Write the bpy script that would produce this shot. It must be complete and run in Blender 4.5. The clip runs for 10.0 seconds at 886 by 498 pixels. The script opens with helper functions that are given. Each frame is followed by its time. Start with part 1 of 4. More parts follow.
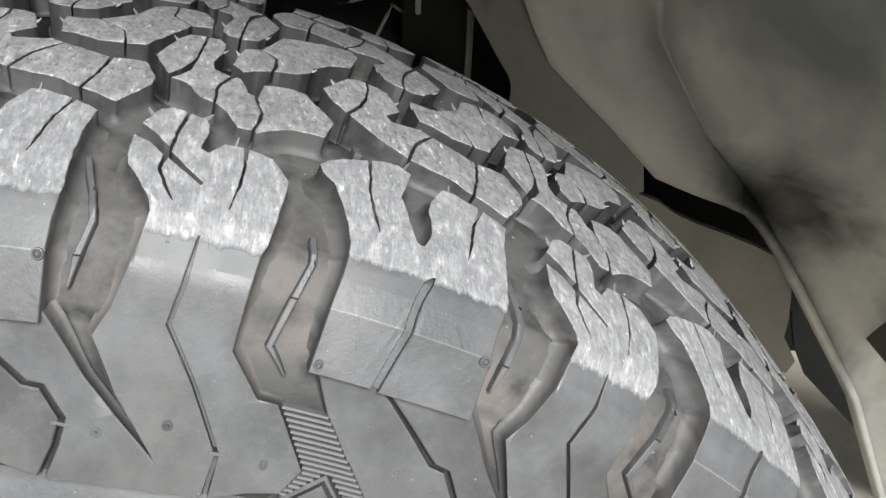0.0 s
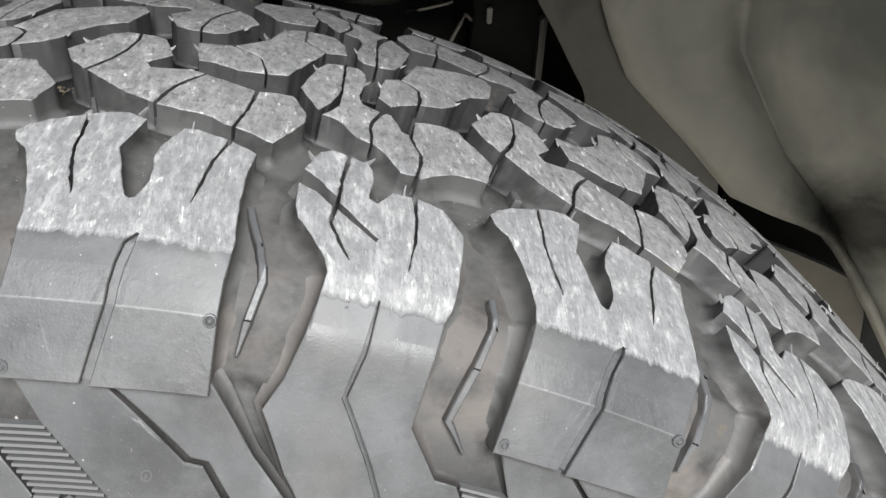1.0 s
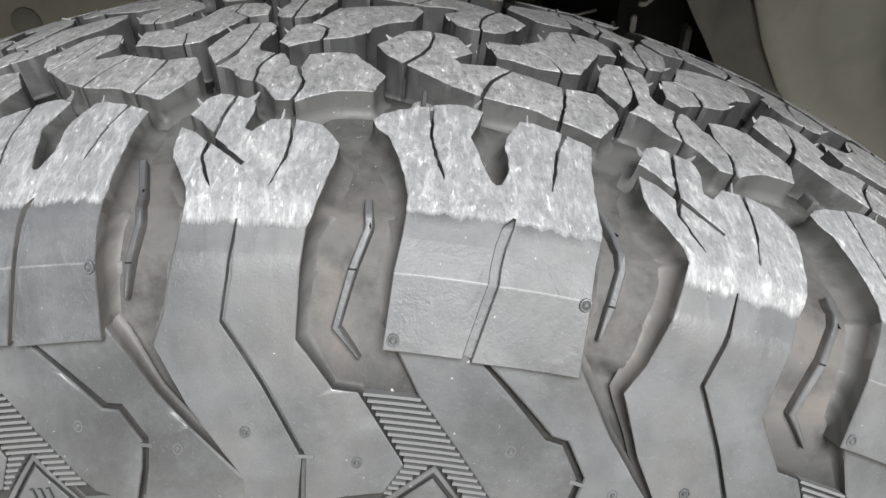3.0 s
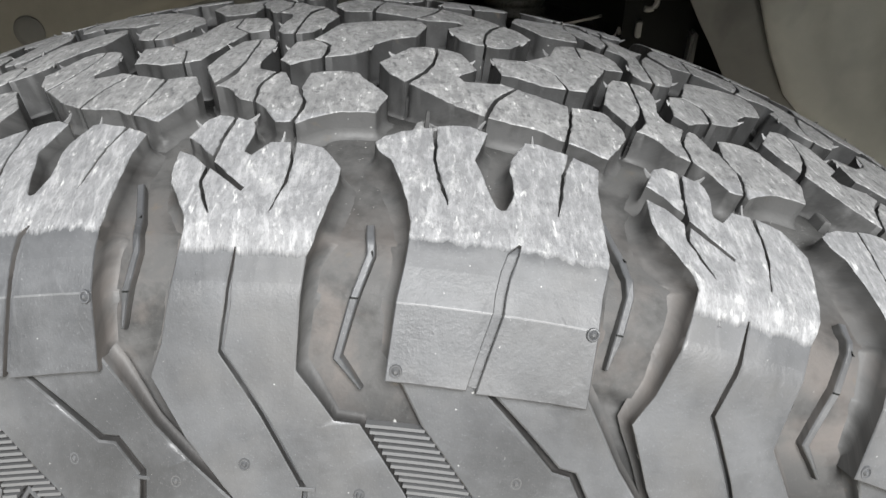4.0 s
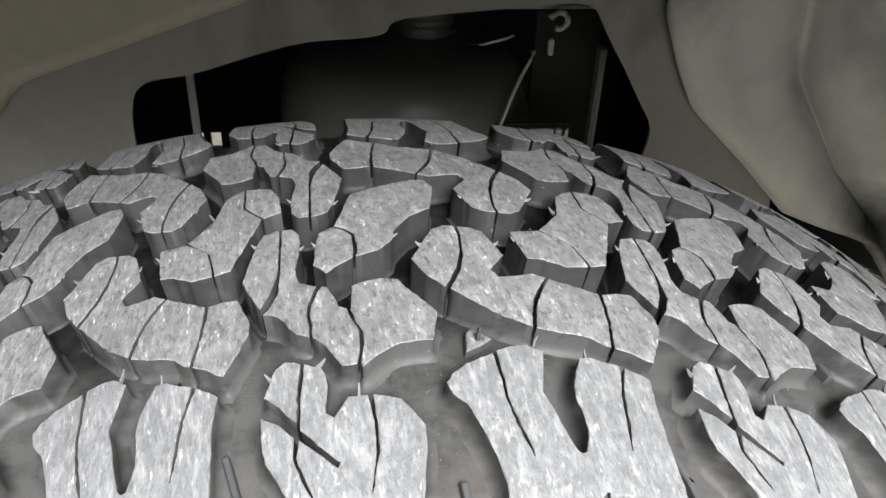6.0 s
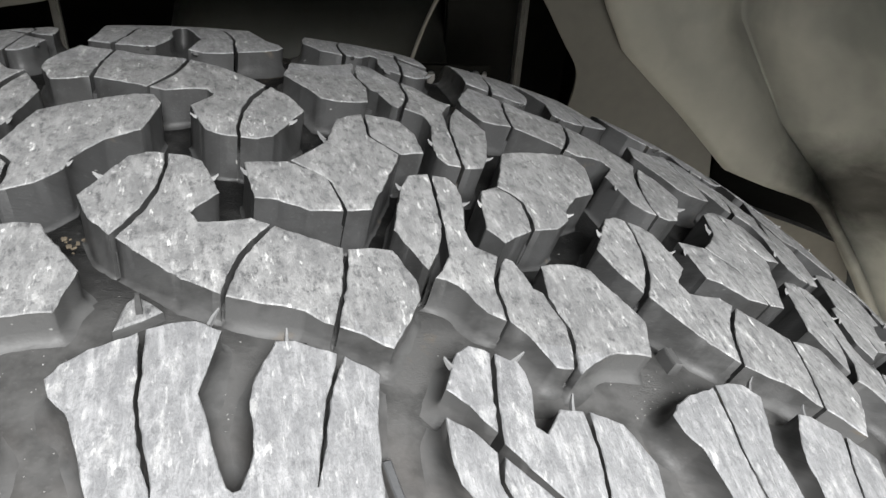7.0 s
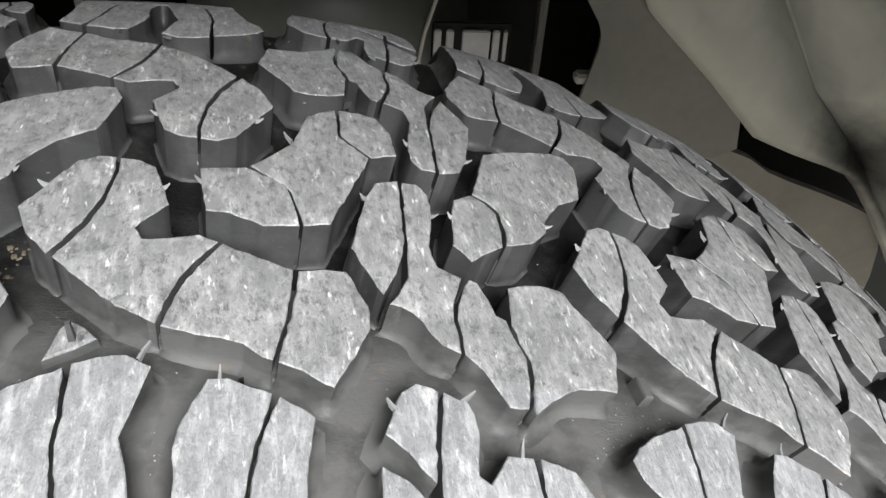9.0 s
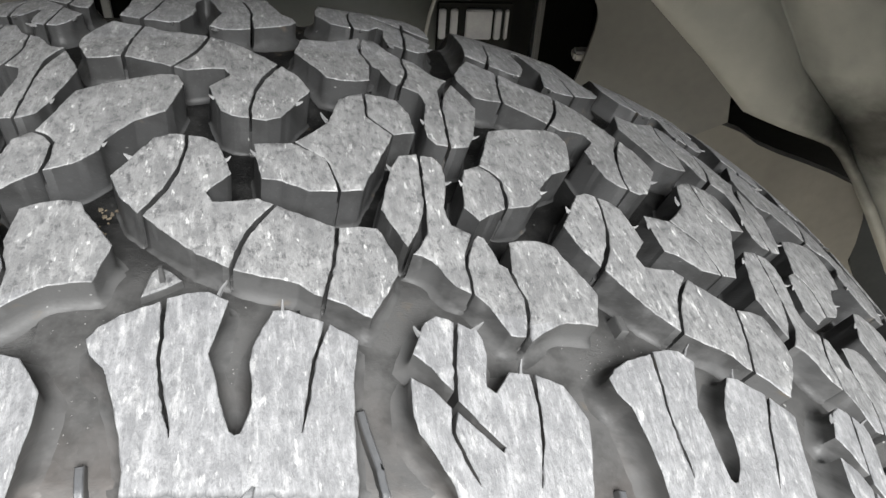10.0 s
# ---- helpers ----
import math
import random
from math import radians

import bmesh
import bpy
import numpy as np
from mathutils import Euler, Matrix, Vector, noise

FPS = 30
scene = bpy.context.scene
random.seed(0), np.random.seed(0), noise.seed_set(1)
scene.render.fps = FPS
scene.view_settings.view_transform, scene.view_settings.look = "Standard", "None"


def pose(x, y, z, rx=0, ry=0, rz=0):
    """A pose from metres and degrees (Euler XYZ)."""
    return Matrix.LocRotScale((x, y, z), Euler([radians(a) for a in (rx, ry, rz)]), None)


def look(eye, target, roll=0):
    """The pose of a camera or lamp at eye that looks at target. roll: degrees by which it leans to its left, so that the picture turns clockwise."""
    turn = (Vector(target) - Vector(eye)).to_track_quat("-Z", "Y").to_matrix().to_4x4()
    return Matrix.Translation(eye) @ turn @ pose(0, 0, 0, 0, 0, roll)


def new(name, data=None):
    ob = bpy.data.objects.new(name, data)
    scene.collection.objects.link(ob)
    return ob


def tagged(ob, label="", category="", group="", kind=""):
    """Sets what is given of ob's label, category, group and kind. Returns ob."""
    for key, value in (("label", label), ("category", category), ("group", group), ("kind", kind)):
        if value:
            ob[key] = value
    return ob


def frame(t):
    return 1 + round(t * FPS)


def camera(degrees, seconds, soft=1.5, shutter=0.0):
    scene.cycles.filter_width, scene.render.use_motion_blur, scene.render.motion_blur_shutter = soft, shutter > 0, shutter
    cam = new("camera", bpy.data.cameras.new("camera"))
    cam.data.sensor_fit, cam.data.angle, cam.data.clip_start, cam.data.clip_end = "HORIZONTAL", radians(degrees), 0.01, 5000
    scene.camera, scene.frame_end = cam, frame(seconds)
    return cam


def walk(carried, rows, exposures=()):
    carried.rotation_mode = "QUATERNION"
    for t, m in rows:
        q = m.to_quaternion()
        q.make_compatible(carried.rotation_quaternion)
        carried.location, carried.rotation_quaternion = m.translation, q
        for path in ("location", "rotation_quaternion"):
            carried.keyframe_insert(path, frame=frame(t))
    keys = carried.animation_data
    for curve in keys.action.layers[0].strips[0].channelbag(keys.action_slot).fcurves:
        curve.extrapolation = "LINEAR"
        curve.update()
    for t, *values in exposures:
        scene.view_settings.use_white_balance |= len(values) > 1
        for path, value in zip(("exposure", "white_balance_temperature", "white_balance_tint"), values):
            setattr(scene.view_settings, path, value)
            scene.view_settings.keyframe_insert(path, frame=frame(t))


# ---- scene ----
cam = camera(56.32, 10.0)
# seconds, place in metres, turn in degrees
ROWS = [
    (0.0, 0.1525, -0.2919, 0.9033, 59.49, -2.44, -3.37),
    (0.5, 0.1383, -0.2845, 0.9049, 59.38, -2.67, -2.17),
    (1.0, 0.1108, -0.2634, 0.9049, 59.26, -2.76, -1.57),
    (1.5, 0.0889, -0.2574, 0.8982, 59.00, -2.94, -1.46),
    (2.0, 0.0605, -0.2688, 0.8955, 59.09, -2.65, -0.09),
    (2.5, 0.0393, -0.2678, 0.8946, 59.46, -2.56, 1.81),
    (2.7, 0.0392, -0.2725, 0.9016, 59.68, -2.37, 2.68),
    (3.8, 0.0437, -0.2713, 0.8999, 59.58, -2.46, 3.14),
    (4.0, 0.0398, -0.2656, 0.9044, 59.71, -2.19, 3.18),
    (4.5, 0.0188, -0.2483, 0.9364, 59.42, -2.20, 1.53),
    (5.0, -0.0129, -0.2476, 0.9466, 58.66, -2.35, -0.97),
    (5.2, -0.0210, -0.2508, 0.9577, 58.26, -2.27, -2.16),
    (6.3, 0.0063, -0.2172, 0.9721, 55.49, -3.11, -7.69),
    (6.5, 0.0252, -0.2068, 0.9661, 55.05, -3.67, -8.14),
    (7.0, 0.0637, -0.1792, 0.9264, 53.89, -3.43, -7.26),
    (7.5, 0.0787, -0.1623, 0.9086, 53.19, -3.41, -6.07),
    (8.0, 0.0861, -0.1572, 0.9133, 52.40, -3.30, -5.14),
    (8.5, 0.0843, -0.1589, 0.9270, 51.04, -3.13, -4.63),
    (9.0, 0.0814, -0.1620, 0.9345, 49.78, -3.24, -4.42),
    (9.5, 0.0823, -0.1694, 0.9394, 48.72, -3.19, -4.37),
    (10.0, 0.0745, -0.1939, 0.9576, 47.89, -3.11, -4.41),
]
walk(cam, [(t, pose(x, y, z, rx, ry, rz)) for t, x, y, z, rx, ry, rz in ROWS],
     [(0.0, 1.0), (2.5, 1.02), (5.0, 1.05), (6.5, 1.32), (7.5, 1.17), (9.0, 1.26), (10.0, 1.23)])
# ---- light: a bright overcast sky outside the wheel arch ----
world = bpy.data.worlds.new("sky")
scene.world = world
world.use_nodes = True
wn = world.node_tree
wn.nodes.clear()
w_out = wn.nodes.new("ShaderNodeOutputWorld")
w_bg = wn.nodes.new("ShaderNodeBackground")
w_sky = wn.nodes.new("ShaderNodeTexSky")
w_sky.sky_type = "NISHITA"
w_sky.sun_disc = False
w_sky.sun_elevation = radians(43)
w_sky.sun_rotation = radians(167)
w_sky.dust_density = 6.0
w_sky.air_density = 1.5
w_bg.inputs["Strength"].default_value = 0.038
w_mix = wn.nodes.new("ShaderNodeMix")
w_mix.data_type = "RGBA"
w_mix.inputs["Factor"].default_value = 0.8
w_mix.inputs["B"].default_value = (8.0, 8.35, 8.5, 1)   # cloud veil over the clear sky
wn.links.new(w_sky.outputs["Color"], w_mix.inputs["A"])
wn.links.new(w_mix.outputs["Result"], w_bg.inputs["Color"])
wn.links.new(w_bg.outputs["Background"], w_out.inputs["Surface"])

sun_data = bpy.data.lights.new("sun", "SUN")
sun_data.energy = 4.5
sun_data.angle = radians(32)
sun_data.color = (0.98, 0.985, 0.985)
sun = new("sun", sun_data)
sun.matrix_world = look((0.22, -0.95, 0.95), (0, 0, 0))


# ---- materials ----
def material(name):
    m = bpy.data.materials.new(name)
    m.use_nodes = True
    t = m.node_tree
    return m, t, t.nodes["Principled BSDF"]


def node(t, kind, **values):
    n = t.nodes.new(kind)
    for key, value in values.items():
        n.inputs[key].default_value = value
    return n


def skin_uv(t, su=1.0, sv=1.0):
    """Tread coordinates in metres, stretched: along the tread, across it."""
    uv = t.nodes.new("ShaderNodeUVMap")
    uv.uv_map = "skin"
    info = t.nodes.new("ShaderNodeObjectInfo")
    comb = t.nodes.new("ShaderNodeCombineXYZ")
    t.links.new(info.outputs["Random"], comb.inputs["Z"])
    mapping = node(t, "ShaderNodeMapping", Scale=(su, sv, 5.0))
    add = t.nodes.new("ShaderNodeVectorMath")
    t.links.new(uv.outputs["UV"], add.inputs[0])
    t.links.new(comb.outputs["Vector"], add.inputs[1])
    t.links.new(add.outputs["Vector"], mapping.inputs["Vector"])
    return mapping.outputs["Vector"]


def slanted(t, su, sv):
    """Tread coordinates for scratches that run a little aslant."""
    turn = node(t, "ShaderNodeMapping", Rotation=(0, 0, 0.12))
    t.links.new(skin_uv(t), turn.inputs["Vector"])
    size = node(t, "ShaderNodeMapping", Scale=(su, sv, 5.0))
    t.links.new(turn.outputs["Vector"], size.inputs["Vector"])
    return size.outputs["Vector"]


def noise_tex(t, vec, scale, detail=4.0, rough=0.6, warp=0.0):
    n = node(t, "ShaderNodeTexNoise", Scale=scale, Detail=detail, Roughness=rough, Distortion=warp)
    t.links.new(vec, n.inputs["Vector"])
    return n.outputs["Fac"]


def ramp(t, fac, lo, hi, a=0.0, b=1.0):
    r = node(t, "ShaderNodeMapRange", **{"From Min": lo, "From Max": hi, "To Min": a, "To Max": b})
    t.links.new(fac, r.inputs["Value"])
    return r.outputs["Result"]


def mix(t, fac, a, b):
    m = t.nodes.new("ShaderNodeMix")
    m.data_type = "RGBA"
    for key, value in (("Factor", fac), ("A", a), ("B", b)):
        if isinstance(value, (tuple, float, int)):
            m.inputs[key].default_value = value if key == "Factor" or len(value) == 4 else (*value, 1)
        else:
            t.links.new(value, m.inputs[key])
    return m.outputs["Result"]


def math_node(t, op, a, b):
    n = t.nodes.new("ShaderNodeMath")
    n.operation = op
    for i, value in enumerate((a, b)):
        if isinstance(value, (float, int)):
            n.inputs[i].default_value = value
        else:
            t.links.new(value, n.inputs[i])
    return n.outputs["Value"]


def bump(t, p, height, strength, distance):
    b = node(t, "ShaderNodeBump", Strength=strength, Distance=distance)
    t.links.new(height, b.inputs["Height"])
    t.links.new(b.outputs["Normal"], p.inputs["Normal"])


def object_vec(t, sx=1.0, sy=1.0, sz=1.0):
    c = t.nodes.new("ShaderNodeTexCoord")
    mapping = node(t, "ShaderNodeMapping", Scale=(sx, sy, sz))
    t.links.new(c.outputs["Object"], mapping.inputs["Vector"])
    return mapping.outputs["Vector"]


def along_tread(t):
    """Place across the tread in metres, counted the same way on both halves."""
    where = t.nodes.new("ShaderNodeUVMap")
    where.uv_map = "skin"
    split = t.nodes.new("ShaderNodeSeparateXYZ")
    t.links.new(where.outputs["UV"], split.inputs["Vector"])
    other = math_node(t, "SUBTRACT", -0.0095, split.outputs["Y"])
    return math_node(t, "MAXIMUM", split.outputs["Y"], other)


def moulded(t, dark, light, dust, dust_amount):
    """Colour of moulded rubber under a thin film of dust, with soft stains and pale specks; also its patches and grain."""
    even = skin_uv(t)
    patch = noise_tex(t, even, 45.0, 5.0, 0.65)
    grain = noise_tex(t, even, 1700.0, 2.0, 0.6)
    blot = noise_tex(t, even, 22.0, 4.0, 0.6)
    speck = noise_tex(t, even, 800.0, 1.0, 0.4)
    base = mix(t, ramp(t, patch, 0.3, 0.7), dark, light)
    base = mix(t, math_node(t, "MULTIPLY", ramp(t, blot, 0.48, 0.66), dust_amount), base, dust)
    stain = noise_tex(t, skin_uv(t, 15.0, 21.0), 1.0, 3.0, 0.5, 0.4)
    mottle = noise_tex(t, skin_uv(t, 330.0, 420.0), 1.0, 4.0, 0.65)
    stain = math_node(t, "ADD", stain, math_node(t, "MULTIPLY", math_node(t, "SUBTRACT", mottle, 0.5), 0.22))
    base = mix(t, ramp(t, stain, 0.47, 0.68, 0.0, 0.7), base, (dark[0] * 0.55, dark[1] * 0.55, dark[2] * 0.54))
    base = mix(t, ramp(t, grain, 0.62, 0.74, 0.0, 0.25), base, (light[0] * 2, light[1] * 2, light[2] * 2))
    base = mix(t, ramp(t, speck, 0.79, 0.83, 0.0, 0.5), base, (0.5, 0.5, 0.49))
    return base, patch, grain


SIDE_TONES = ((0.054, 0.0557, 0.059), (0.094, 0.0965, 0.1012), (0.114, 0.1107, 0.1068), 0.4)


def worn_rubber(name, dark, light, scuff, lines, flecks, blots, pits, edge=None):
    """Scrubbed tread rubber: finely scratched and pitted grey with small pale flecks; past the edge, if given, the scrubbing
    runs out raggedly into the moulded side."""
    m, t, p = material(name)
    even = skin_uv(t)
    wide = noise_tex(t, even, 70.0, 4.0, 0.6)
    pit = noise_tex(t, slanted(t, 520.0, 330.0), 1.0, 5.0, 0.72, 0.2)
    grain = noise_tex(t, skin_uv(t, 2700.0, 1500.0), 1.0, 2.0, 0.6)
    hair = noise_tex(t, slanted(t, 1250.0, 210.0), 1.0, 4.0, 0.65, 0.4)
    streak = noise_tex(t, slanted(t, 420.0, 120.0), 1.0, 5.0, 0.7, 0.35)
    fleck = noise_tex(t, slanted(t, 640.0, 190.0), 1.0, 3.0, 0.6, 0.2)
    blot = noise_tex(t, slanted(t, 330.0, 130.0), 1.0, 5.0, 0.72, 0.25)
    base = mix(t, ramp(t, wide, 0.30, 0.70), dark, light)
    base = mix(t, ramp(t, pit, 0.36, 0.50, pits, 0.0), base, (dark[0] * 0.42, dark[1] * 0.42, dark[2] * 0.43))
    base = mix(t, ramp(t, hair, 0.36, 0.50, lines * 0.40, 0.0), base, (dark[0] * 0.68, dark[1] * 0.68, dark[2] * 0.69))
    base = mix(t, ramp(t, grain, 0.48, 0.66, 0.0, 0.22), base, (light[0] * 1.4, light[1] * 1.4, light[2] * 1.4))
    base = mix(t, ramp(t, hair, 0.54, 0.68, 0.0, lines * 0.5), base, scuff)
    base = mix(t, ramp(t, streak, 0.50, 0.64, 0.0, lines), base, scuff)
    base = mix(t, ramp(t, blot, 0.56, 0.68, 0.0, blots), base, (0.46, 0.46, 0.455))
    dull = noise_tex(t, slanted(t, 210.0, 120.0), 1.0, 4.0, 0.65, 0.3)
    base = mix(t, ramp(t, dull, 0.40, 0.52, 0.45, 0.0), base, (dark[0] * 0.72, dark[1] * 0.72, dark[2] * 0.73))
    base = mix(t, math_node(t, "MULTIPLY", ramp(t, fleck, 0.62, 0.70), ramp(t, blot, 0.42, 0.60, 0.15, flecks)), base, (0.62, 0.62, 0.61))
    rough = ramp(t, pit, 0.35, 0.65, 0.72, 0.48)
    height = math_node(t, "ADD", math_node(t, "MULTIPLY", hair, 0.8), math_node(t, "ADD", math_node(t, "MULTIPLY", streak, 0.5), math_node(t, "ADD", math_node(t, "MULTIPLY", pit, 1.1), math_node(t, "MULTIPLY", grain, 0.4))))
    if edge:
        side, patch, fine = moulded(t, *SIDE_TONES)
        torn = math_node(t, "MULTIPLY", math_node(t, "SUBTRACT", noise_tex(t, skin_uv(t, 330.0, 70.0), 1.0, 4.0, 0.6), 0.5), 0.0045)
        drip = ramp(t, noise_tex(t, slanted(t, 230.0, 70.0), 1.0, 5.0, 0.7, 0.6), 0.64, 0.74, 0.0, -0.009)
        far = ramp(t, math_node(t, "ADD", along_tread(t), math_node(t, "ADD", torn, drip)), edge - 0.0007, edge + 0.0009)
        base = mix(t, far, base, side)
        rough = math_node(t, "ADD", math_node(t, "MULTIPLY", rough, math_node(t, "SUBTRACT", 1.0, far)), math_node(t, "MULTIPLY", far, 0.5))
        height = math_node(t, "ADD", math_node(t, "MULTIPLY", height, math_node(t, "SUBTRACT", 1.0, far)), math_node(t, "MULTIPLY", far, math_node(t, "MULTIPLY", fine, 0.1)))
    t.links.new(base, p.inputs["Base Color"])
    t.links.new(rough, p.inputs["Roughness"])
    p.inputs["Specular IOR Level"].default_value = 0.4
    bump(t, p, height, 0.7, 0.0005)
    return m


def plain_rubber(name, tones, rough):
    """Moulded rubber with a thin film of dust and pale specks."""
    m, t, p = material(name)
    base, patch, grain = moulded(t, *tones)
    t.links.new(base, p.inputs["Base Color"])
    t.links.new(ramp(t, patch, 0.3, 0.7, rough - 0.10, rough + 0.10), p.inputs["Roughness"])
    p.inputs["Specular IOR Level"].default_value = 0.5
    leather = noise_tex(t, skin_uv(t), 620.0, 3.0, 0.6)
    bump(t, p, math_node(t, "ADD", patch, math_node(t, "ADD", math_node(t, "MULTIPLY", grain, 0.3), math_node(t, "MULTIPLY", leather, 0.4))), 0.4, 0.0005)
    return m


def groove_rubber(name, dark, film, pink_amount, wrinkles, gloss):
    """Moulded rubber of the grooves: dusty towards the outboard shoulder, painted near black inboard to stand in for
    deep shade.
    """
    m, t, p = material(name)
    even = skin_uv(t)
    where = t.nodes.new("ShaderNodeUVMap")
    where.uv_map = "skin"
    split = t.nodes.new("ShaderNodeSeparateXYZ")
    t.links.new(where.outputs["UV"], split.inputs["Vector"])
    patch = noise_tex(t, even, 40.0, 5.0, 0.65)
    blot = noise_tex(t, even, 24.0, 5.0, 0.65, 0.4)
    mud = noise_tex(t, even, 75.0, 4.0, 0.6)
    grain = noise_tex(t, even, 1100.0, 2.0, 0.6)
    speck = noise_tex(t, even, 330.0, 1.0, 0.4)
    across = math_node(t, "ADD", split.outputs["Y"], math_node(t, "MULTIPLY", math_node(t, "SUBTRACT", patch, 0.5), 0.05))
    # inboard tone drops to near black, as the shade of the deep gaps
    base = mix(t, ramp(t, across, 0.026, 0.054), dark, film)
    base = mix(t, ramp(t, mud, 0.36, 0.54, 0.65, 0.0), base, (0.024, 0.024, 0.0235))
    base = mix(t, math_node(t, "MULTIPLY", ramp(t, across, 0.075, 0.125), math_node(t, "MULTIPLY", ramp(t, blot, 0.44, 0.60), pink_amount)), base, (0.140, 0.123, 0.113))
    # rib valleys and side cuts coloured nearly black, as if shaded
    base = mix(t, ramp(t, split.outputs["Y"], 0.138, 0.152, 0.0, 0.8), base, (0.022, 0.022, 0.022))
    base = mix(t, ramp(t, mud, 0.66, 0.74, 0.0, 0.6), base, (0.115, 0.095, 0.072))
    base = mix(t, ramp(t, grain, 0.6, 0.75, 0.0, 0.15), base, (film[0] * 1.8, film[1] * 1.8, film[2] * 1.8))
    base = mix(t, ramp(t, speck, 0.80, 0.83, 0.0, 0.5), base, (0.5, 0.5, 0.48))
    t.links.new(base, p.inputs["Base Color"])
    t.links.new(ramp(t, patch, 0.3, 0.7, 0.42, 0.62), p.inputs["Roughness"])
    p.inputs["Specular IOR Level"].default_value = gloss
    wrinkle = noise_tex(t, skin_uv(t, 430.0, 1000.0), 1.0, 4.0, 0.6, 1.6)
    wrinkle = math_node(t, "MULTIPLY", wrinkle, math_node(t, "MULTIPLY", ramp(t, split.outputs["Y"], 0.062, 0.080, 1.0, 0.06), ramp(t, noise_tex(t, even, 34.0, 2.0, 0.5), 0.44, 0.60, 0.02, wrinkles)))
    bump(t, p, math_node(t, "ADD", math_node(t, "ADD", blot, wrinkle), math_node(t, "MULTIPLY", grain, 0.2)), 0.65, 0.0006)
    return m


MAT_TREAD = worn_rubber("worn_tread_rubber", (0.150, 0.151, 0.152), (0.215, 0.216, 0.216), (0.33, 0.33, 0.328), 0.40, 0.9, 0.5, 0.9)
SHOULDER = ((0.178, 0.180, 0.184), (0.226, 0.228, 0.233), (0.335, 0.336, 0.341), 0.75, 0.75, 0.6, 0.5)
MAT_SHOULDER = worn_rubber("scuffed_shoulder_rubber", *SHOULDER, 0.1055)
MAT_SHOULDER_LONG = worn_rubber("scuffed_long_shoulder_rubber", *SHOULDER, 0.1115)
MAT_SIDE = plain_rubber("sidewall_rubber", SIDE_TONES, 0.50)
MAT_PANEL = plain_rubber("moulded_panel_rubber", SIDE_TONES, 0.42)
# worn edges and rib tops, made paler to paint in their glint
MAT_RIM = plain_rubber("worn_glint_rubber", ((0.085, 0.0865, 0.089), (0.135, 0.137, 0.140), (0.14, 0.14, 0.14), 0.3), 0.38)
# the highlight along the wide block's crest, painted as a paler strip
MAT_CREST = plain_rubber("highlight_crest_rubber", ((0.10, 0.102, 0.105), (0.15, 0.152, 0.156), (0.16, 0.16, 0.16), 0.3), 0.45)
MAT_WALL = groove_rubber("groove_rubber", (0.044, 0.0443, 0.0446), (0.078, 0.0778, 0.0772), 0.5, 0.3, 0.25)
MAT_FLOOR = groove_rubber("dusty_shaded_groove_rubber", (0.006, 0.006, 0.006), (0.076, 0.0752, 0.074), 0.6, 1.4, 0.12)


def dusty(name, base, dust, scale, rough=0.6, amount=1.0, relief=0.001, stain=0.0, gloss=0.4, dark_patch=None):
    m, t, p = material(name)
    v = object_vec(t)
    big = noise_tex(t, v, scale, 5.0, 0.6)
    fine = noise_tex(t, v, scale * 14, 4.0, 0.6)
    c = mix(t, math_node(t, "MULTIPLY", ramp(t, big, 0.3, 0.7), amount), base, dust)
    c = mix(t, ramp(t, fine, 0.35, 0.75, 0.0, 0.16), c, (base[0] * 0.6, base[1] * 0.6, base[2] * 0.6))
    if stain:
        smear = noise_tex(t, object_vec(t, 7.0, 7.0, 4.0), 1.0, 4.0, 0.55, 0.6)
        c = mix(t, math_node(t, "MULTIPLY", ramp(t, smear, 0.48, 0.66), stain), c, (base[0] * 0.35, base[1] * 0.36, base[2] * 0.37))
        chip = noise_tex(t, v, 75.0, 1.0, 0.4)
        c = mix(t, ramp(t, chip, 0.83, 0.86, 0.0, 0.5), c, (0.5, 0.46, 0.4))
    # a soft near-black patch with an uneven edge round one point
    if dark_patch:
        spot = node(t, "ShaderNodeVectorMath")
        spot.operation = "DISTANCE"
        spot.inputs[1].default_value = dark_patch
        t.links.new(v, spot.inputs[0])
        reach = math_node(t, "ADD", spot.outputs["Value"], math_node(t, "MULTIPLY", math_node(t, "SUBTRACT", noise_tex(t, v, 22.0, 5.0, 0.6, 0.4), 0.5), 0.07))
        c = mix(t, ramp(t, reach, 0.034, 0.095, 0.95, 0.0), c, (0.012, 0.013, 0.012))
    t.links.new(c, p.inputs["Base Color"])
    t.links.new(ramp(t, fine, 0.3, 0.7, rough - 0.08, rough + 0.08), p.inputs["Roughness"])
    p.inputs["Specular IOR Level"].default_value = gloss
    bump(t, p, fine, 0.15, relief)
    return m


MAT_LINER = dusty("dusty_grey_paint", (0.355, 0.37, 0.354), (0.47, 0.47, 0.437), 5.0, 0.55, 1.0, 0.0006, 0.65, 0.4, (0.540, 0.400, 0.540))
MAT_LINER_LEFT = dusty("dusty_beige_paint", (0.225, 0.214, 0.184), (0.29, 0.272, 0.228), 5.0, 0.62, 1.0, 0.0006, 0.25)
MAT_INNER = dusty("dirty_brown_grey_paint", (0.118, 0.120, 0.115), (0.165, 0.163, 0.150), 7.0, 0.45, 1.0, 0.0006, 0.7)
# black of real parts, and of sheets that stand in for deep shade
MAT_BLACK = dusty("black_paint_and_shade", (0.010, 0.0105, 0.010), (0.018, 0.019, 0.018), 9.0, 0.5, 1.0, 0.001, 0.0, 0.06)
MAT_STEEL = dusty("dull_steel", (0.22, 0.22, 0.212), (0.34, 0.335, 0.32), 20.0, 0.4)
